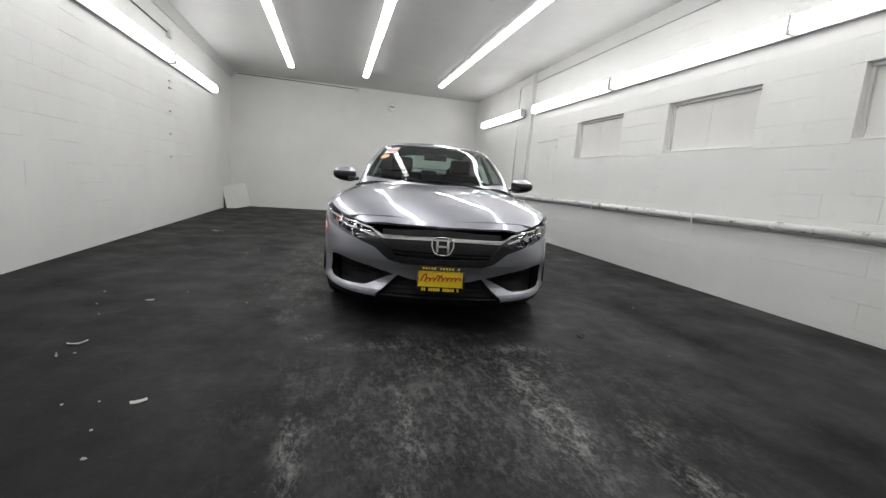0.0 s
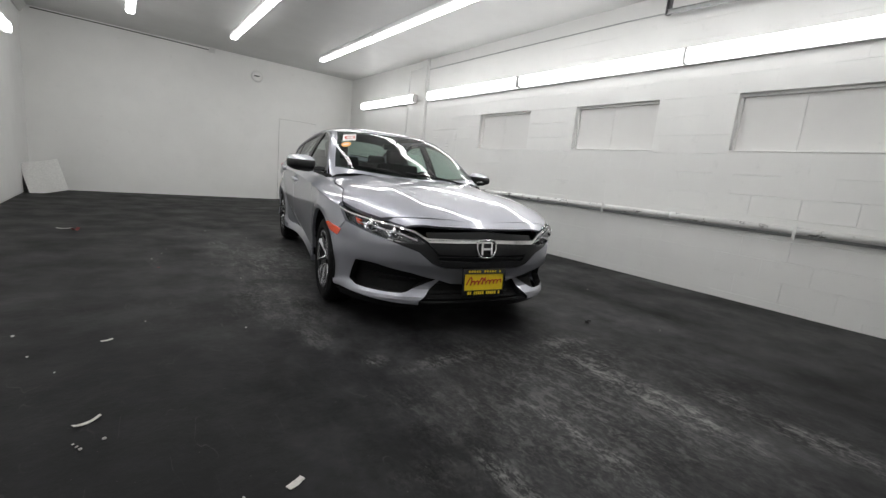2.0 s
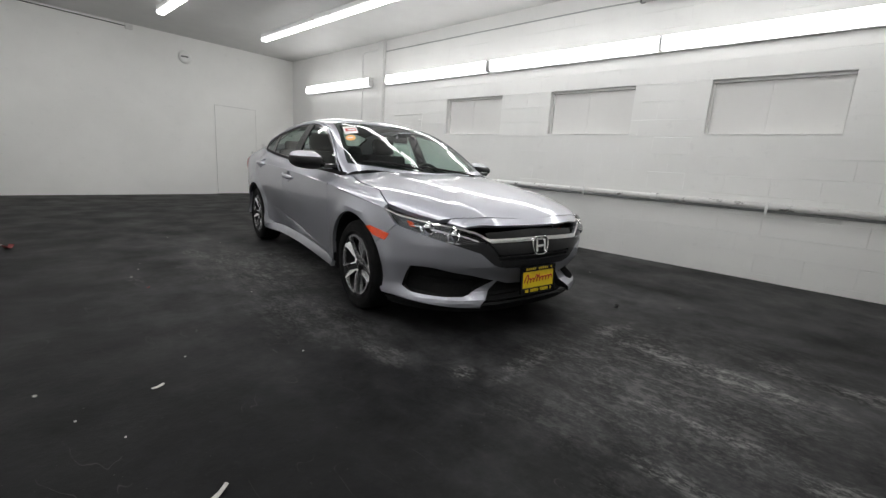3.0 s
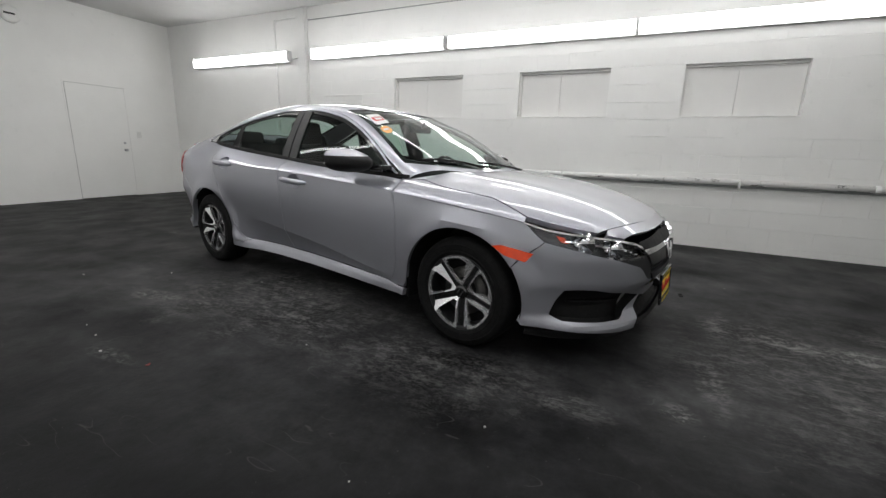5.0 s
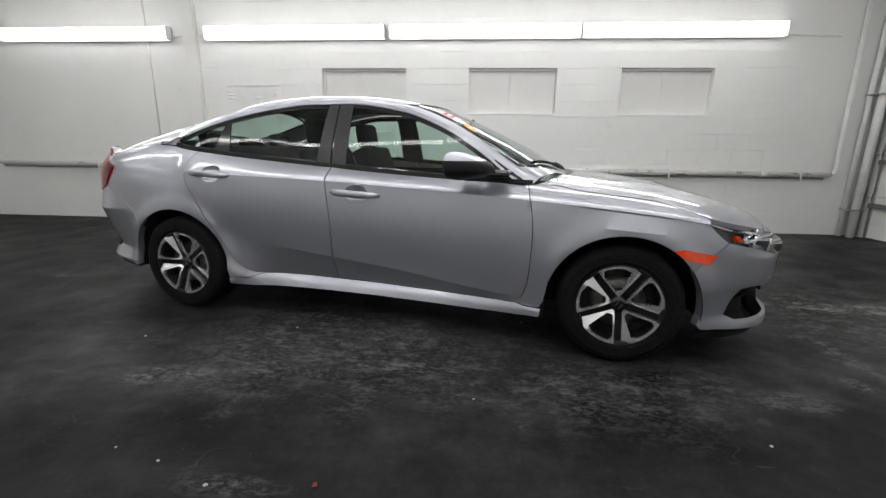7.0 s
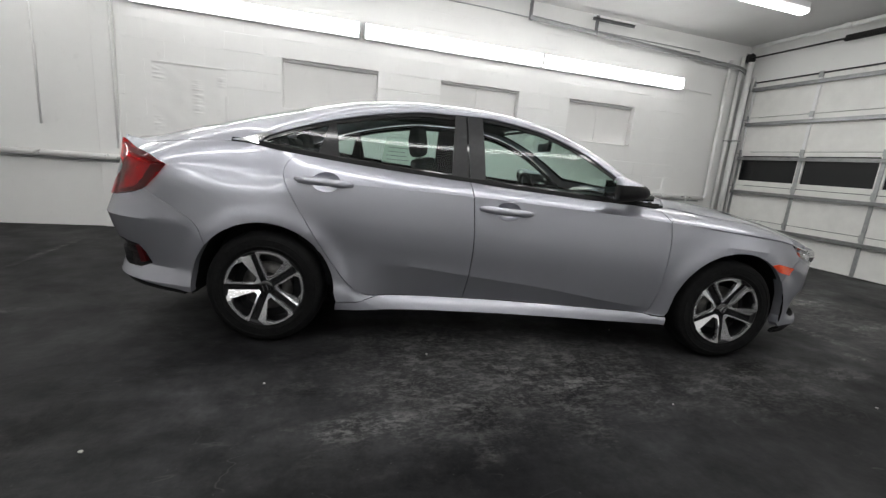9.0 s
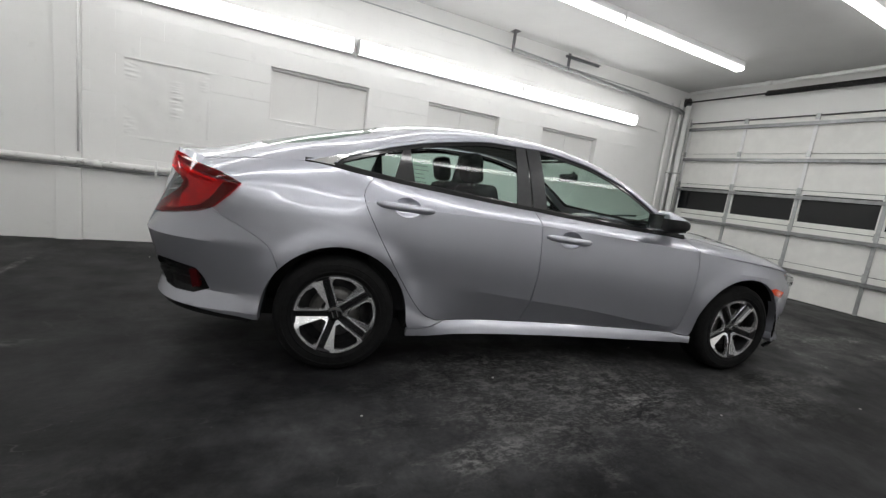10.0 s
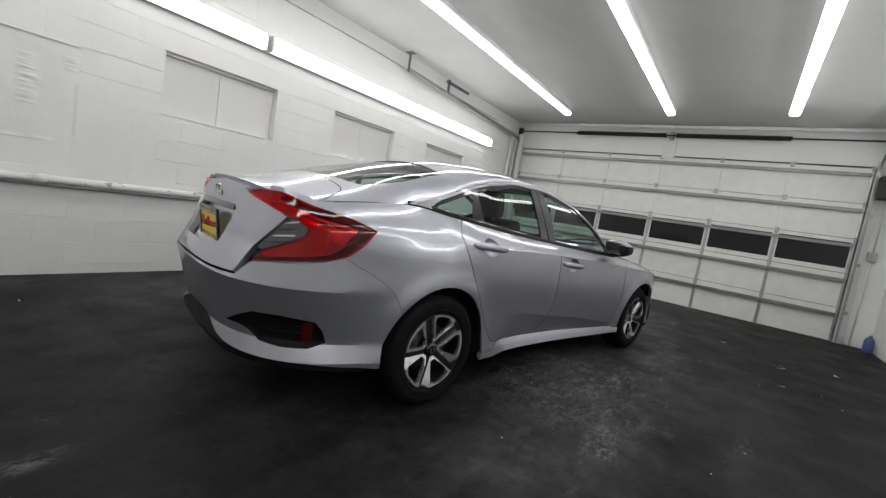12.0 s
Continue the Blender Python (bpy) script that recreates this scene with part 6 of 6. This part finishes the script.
wheel_st = part("steering_wheel", bm, CABIN, CAR, "black steering wheel", True)
wheel_st.matrix_local = pose(0.42, 0.37, 0.84, 0, -24, 0)
part("steering_hub", boxes((-0.01, 0.03, -0.16, 0.16, -0.025, 0.025), (-0.02, 0.04, -0.06, 0.06, -0.07, 0.06), bevel=0.01), CABIN, wheel_st)
bm = cushion(0.36, 0.39, -0.12, 0.12, 1.185, 1.245, 0.012)
rv = part("rear_view_mirror", bm, BLACK, CAR, "black rear-view mirror", True)
part("stem", tubes([(0.385, 0, 1.23), (0.42, 0, 1.262)], radius=0.012), BLACK, rv)
part("cabin_floor", boxes((-1.7, 0.95, -0.70, 0.70, 0.30, 0.34)), CABIN, CAR)
part("parcel_shelf", cushion(-1.80, -1.42, -0.55, 0.55, 0.96, 1.0, 0.01), CABIN, CAR)
part("headliner", top_sheet([(0.14, 0.46), (0.17, 0.0), (0.14, -0.46), (-0.3, -0.50), (-1.15, -0.44), (-1.16, 0.0), (-1.15, 0.44), (-0.3, 0.50)], lift=-0.03, depth=0, gap=0), CABIN2, CAR)
for s in (-1, 1):
    part("door_card", boxes((-1.2, 0.85, min(s * 0.735, s * 0.75), max(s * 0.735, s * 0.75), 0.32, 0.90), bevel=0.004), CABIN, CAR)

# stickers on the glass
def on_screen(poly, mat, name, lift, parent, label=""):
    return part(name, top_sheet(poly, lift=lift, depth=0, gap=0), mat, parent, label)


def xy_rect(x0, x1, y0, y1):
    return [(x0, y0), (x1, y0), (x1, y1), (x0, y1)]


st1 = on_screen([(0.43, -0.535), (0.275, -0.495), (0.275, -0.37), (0.43, -0.41)], PAPER, "windscreen_sticker", -0.001, CAR, "white windscreen sticker with a red band")
on_screen([(0.385, -0.505), (0.325, -0.490), (0.325, -0.395), (0.385, -0.41)], REDP, "print", 0.0002, st1)
on_screen([(0.372, -0.485), (0.34, -0.475), (0.34, -0.41), (0.372, -0.42)], PAPER, "print", 0.0012, st1)
oval = [(0.50 + 0.045 * math.cos(2 * math.pi * k / 16), -0.515 + 0.045 * math.sin(2 * math.pi * k / 16) - 0.25 * 0.045 * math.cos(2 * math.pi * k / 16)) for k in range(16)]
st2 = on_screen(oval, PEACH, "windscreen_sticker", -0.001, CAR, "small orange oval windscreen sticker")
on_screen([(0.51, -0.545), (0.49, -0.54), (0.49, -0.49), (0.51, -0.495)], PAPER, "print", 0.0004, st2)
sheet1 = part("window_label", glass_sheet([(-0.84, 1.01), (-0.44, 0.99), (-0.44, 1.21), (-0.80, 1.225)], 1, lift=-0.012, depth=0, gap=0), GREENP, CAR, "printed price sheet inside the side window")
for k in range(5):
    z = 1.04 + 0.034 * k
    part("print", glass_sheet([(-0.80 + 0.006 * k, z), (-0.60 - 0.02 * (k % 3), z - 0.002), (-0.60 - 0.02 * (k % 3), z + 0.003), (-0.80 + 0.006 * k, z + 0.005)], 1, lift=-0.0145, depth=0, gap=0), INK, sheet1)

# ---- loose things on the floor ----
SCRAP = plain("grubby paper", (0.55, 0.53, 0.50), 0.8, 0, 0.15, 60.0)
REDBIT = plain("dark red plastic", (0.16, 0.02, 0.02), 0.5)
BLUE = plain("blue plastic", (0.06, 0.09, 0.24), 0.4, 0, 0.15)
GRIT = plain("pale grit", (0.42, 0.41, 0.39), 0.9, 0, 0.2)


def scrap(name, x, y, a, b, turn, curl, material, label, category):
    """A small bent scrap that lies on the floor."""
    bm = bmesh.new()
    n = 6
    rows = []
    for i in range(n + 1):
        t = i / n - 0.5
        z = 0.002 + curl * (t * t) * 4 + 0.0006 * random.random()
        w = b * (1 - 0.35 * abs(t)) * (0.85 + 0.3 * random.random())
        rows.append([bm.verts.new((a * t, q * w / 2, z + 0.002 * random.random())) for q in (-1, 0, 1)])
    for r0, r1 in zip(rows, rows[1:]):
        for k in range(2):
            bm.faces.new((r0[k], r1[k], r1[k + 1], r0[k + 1]))
    ext = bmesh.ops.extrude_face_region(bm, geom=bm.faces[:])
    for v in [g for g in ext["geom"] if isinstance(g, bmesh.types.BMVert)]:
        v.co.z = max(0.0, v.co.z - 0.0025)
    bmesh.ops.recalc_face_normals(bm, faces=bm.faces[:])
    ob = finish(bm, name, material)
    ob.matrix_world = pose(x, y, 0, 0, 0, turn)
    return tagged(ob, label, category, "litter on the floor")


scrap("paper_scrap", -0.675, 1.92, 0.058, 0.024, 25, 0.004, SCRAP, "small white strip of paper lying on the dark floor", "litter")
scrap("wood_splinter", -1.20, 2.57, 0.085, 0.016, 28, 0.012, SCRAP, "pale curled splinter lying on the dark floor", "litter")
scrap("wood_splinter", -1.16, 3.36, 0.05, 0.014, 20, 0.004, SCRAP, "pale curled splinter lying on the dark floor", "litter")
scrap("paper_scrap", -1.60, 7.02, 0.14, 0.03, 5, 0.01, SCRAP, "small white strip of paper lying on the dark floor", "litter")
scrap("paper_scrap", -1.69, 2.19, 0.055, 0.035, 130, 0.01, SCRAP, "small white strip of paper lying on the dark floor", "litter")
scrap("plastic_bit", -1.50, 6.88, 0.07, 0.06, 40, 0.03, REDBIT, "dark red broken plastic piece on the floor", "litter")
scrap("plastic_bit", 1.71, 2.47, 0.05, 0.03, 10, 0.012, DARKM, "small black broken piece on the floor", "litter")
scrap("plastic_bit", -0.85, 4.91, 0.02, 0.016, 10, 0.004, REDBIT, "dark red broken plastic piece on the floor", "litter")


def pebble(x, y, r):
    bm = bmesh.new()
    bmesh.ops.create_icosphere(bm, subdivisions=1, radius=r)
    for v in bm.verts:
        v.co *= 0.7 + 0.6 * random.random()
        v.co.z = max(-r * 0.4, v.co.z * 0.55)
    ob = finish(bm, "grit_chip", GRIT)
    ob.matrix_world = pose(x, y, r * 0.4, 0, 0, random.uniform(0, 360))
    return tagged(ob, "tiny pale chip of grit on the dark floor", "grit", "grit on the floor")


CHIPS = ((-1.21, 2.41, 8), (-1.15, 2.44, 7), (-1.23, 2.45, 5), (-0.75, 1.73, 6), (-0.69, 1.56, 9), (-0.94, 1.93, 6), (-1.53, 3.58, 8), (-1.44, 3.28, 6), (-0.52, 3.29, 6), (-0.82, 1.94, 5), (-0.99, 3.59, 5), (-1.33, 3.06, 5),
         (2.12, 2.12, 6), (2.64, 3.1, 6), (-0.88, 5.26, 8), (-0.79, 5.49, 6), (-0.32, 4.4, 6), (0.33, 5.47, 8), (-0.24, 6.81, 8), (0.13, 6.28, 6), (-1.22, 2.43, 6), (3.2, 7.53, 9), (0.55, 4.1, 6), (-0.74, 5.69, 5))
for x, y, r in CHIPS:
    pebble(x, y, r / 1000)

# ---- things by the walls ----
jug = empty("plastic_jug", pose(-2.36, -0.33, 0.0), "blue plastic jug standing on the floor by the wall", "jug")
bm = bmesh.new()
lathe(bm, [(0.0005, 0.0), (0.055, 0.0), (0.06, 0.02), (0.06, 0.17), (0.045, 0.21), (0.02, 0.235), (0.02, 0.255), (0.0005, 0.256)], 20)
bmesh.ops.rotate(bm, verts=bm.verts, matrix=Matrix.Rotation(math.pi / 2, 3, "X"))
part("body", bm, BLUE, jug, "", True)
part("cap", tubes([(0, 0, 0.256), (0, 0, 0.28)], radius=0.022, sides=14), PLASTIC_W, jug)

# a taped sheet, painted over, that wrinkles at its edges
bm = bmesh.new()
nx, nz = 48, 96
rows = []
for i in range(nx + 1):
    row = []
    for j in range(nz + 1):
        a, b = i / nx, j / nz
        edge = min(a, 1 - a, b, 1 - b)
        ruck = lambda mid, wide, lo, hi, f: max(0.0, 1 - abs(a - mid) / wide) * max(0.0, min(1.0, (b - lo) / 0.06, (hi - b) / 0.06)) * abs(noise.noise((a * 3 + f, b * 26, f)))
        out = 0.0035 + 0.030 * ruck(0.40, 0.09, 0.28, 0.82, 1.7) + 0.028 * ruck(0.95, 0.10, 0.02, 0.28, 4.1) + 0.022 * ruck(0.93, 0.12, 0.72, 0.98, 6.3) + 0.022 * ruck(0.06, 0.08, 0.72, 0.98, 8.8) + 0.003 * noise.noise((a * 5, b * 5, 9))
        out += 0.010 * max(0.0, 1 - b / 0.025) * max(0.0, noise.noise((a * 9, 0.3, 5.5)) + 0.25) + (0.006 if a < 0.012 and 0.1 < b < 0.62 else 0.0)
        if b > 0.985:
            out += 0.006 * (0.4 + a)
        row.append(bm.verts.new((XR - max(0.0045, out + 0.002), 7.13 + 0.76 * a, 1.11 + 0.78 * b - 0.012 * max(0.0, noise.noise((a * 7, 3, 2))) * (1 - b))))
    rows.append(row)
for r0, r1 in zip(rows, rows[1:]):
    for j in range(nz):
        f = bm.faces.new((r0[j], r0[j + 1], r1[j + 1], r1[j]))
        f.smooth = True
rim = [e for e in bm.edges if len(e.link_faces) == 1]
for e in rim:
    e.smooth = False
ext = bmesh.ops.extrude_edge_only(bm, edges=rim)
for v in [g for g in ext["geom"] if isinstance(g, bmesh.types.BMVert)]:
    v.co.x = XR - 0.001
patch = empty("wall_patch", pose(0, 0, 0), "wrinkled sheet taped to the block wall and painted over white", "patch")
part("sheet", bm, WALL, patch)
part("tape", boxes((XR - 0.022, XR - 0.008, 7.15, 7.86, 1.884, 1.896), bevel=0.002), WALL, patch)
part("tape", boxes((XR - 0.010, XR - 0.0075, 7.122, 7.142, 1.19, 1.60), bevel=0.001), WALL, patch)

# ---- block courses of the two long walls ----
COURSE, LONG = 0.203, 0.406
ROW0 = WZ1 - 10 * COURSE


def block_mesh(length, tall, side_gap, top_gap):
    bm = bmesh.new()
    g = 0.004
    y0, y1 = (g if side_gap else 0.0005), length
    z0, z1 = 0.0, tall - (g if top_gap else 0.0005)
    c = 0.003
    out = [(0.0, y0, z0), (0.0, y1, z0), (0.0, y1, z1), (0.0, y0, z1)]
    a = [bm.verts.new(p) for p in out]
    b = [bm.verts.new((0.0042, min(max(p[1], y0 + (c if side_gap else 0)), y1 - (c if side_gap else 0)), min(max(p[2], z0 + (c if top_gap else 0)), z1 - (c if top_gap else 0)))) for p in out]
    bm.faces.new(b)
    for k in range(4):
        bm.faces.new((a[k], a[(k + 1) % 4], b[(k + 1) % 4], b[k]))
    me = bpy.data.meshes.new("block")
    bm.to_mesh(me)
    bm.free()
    me.materials.append(WALL)
    return me


BLOCKS = {}


def block(parent, x, s, y, z, length, tall):
    near = (s < 0 and y < 2.4 and z < 1.2) or (s > 0 and y < 4.5 and 0.5 < z < 2.4 and random.random() < 0.5)
    key = (round(length, 3), round(tall, 3), random.random() < (0.5 if near else 0.0), random.random() < (0.6 if near else 0.20))
    if key not in BLOCKS:
        BLOCKS[key] = block_mesh(*key)
    ob = new("block", BLOCKS[key])
    ob.parent = parent
    ob.matrix_local = Matrix.Translation((x, y, z)) @ Matrix.Diagonal((s * random.uniform(0.985, 1.0), 1, 1, 1))
    return ob


def spans(y0, y1, z0, z1, holes):
    """What is left of a block's length beside the windows."""
    out = [(y0, y1)]
    for a, b in holes:
        if z1 > WZ0 + 0.01 and z0 < WZ1 - 0.01:
            out = [q for p in out for q in ((p[0], min(p[1], a)), (max(p[0], b), p[1])) if q[1] - q[0] > 0.02]
    return out


def courses(parent, x, s, y_from, y_to, holes):
    z, k = ROW0 - COURSE, 0
    while z < H - 0.02:
        z0, z1 = max(0.0, z), min(z + COURSE, H - 0.002)
        y = y_from - (LONG / 2 if k % 2 else 0)
        while y < y_to:
            for a, b in spans(max(y, y_from), min(y + LONG, y_to), z0, z1, holes):
                if b - a > 0.03:
                    block(parent, x, s, a, z0, b - a, z1 - z0)
            y += LONG
        z += COURSE
        k += 1


courses(wall_right, XR, -1, 0.45, 8.223, [w for w in WINDOWS])
courses(wall_left, XL, 1, 1.6, 9.0, [])
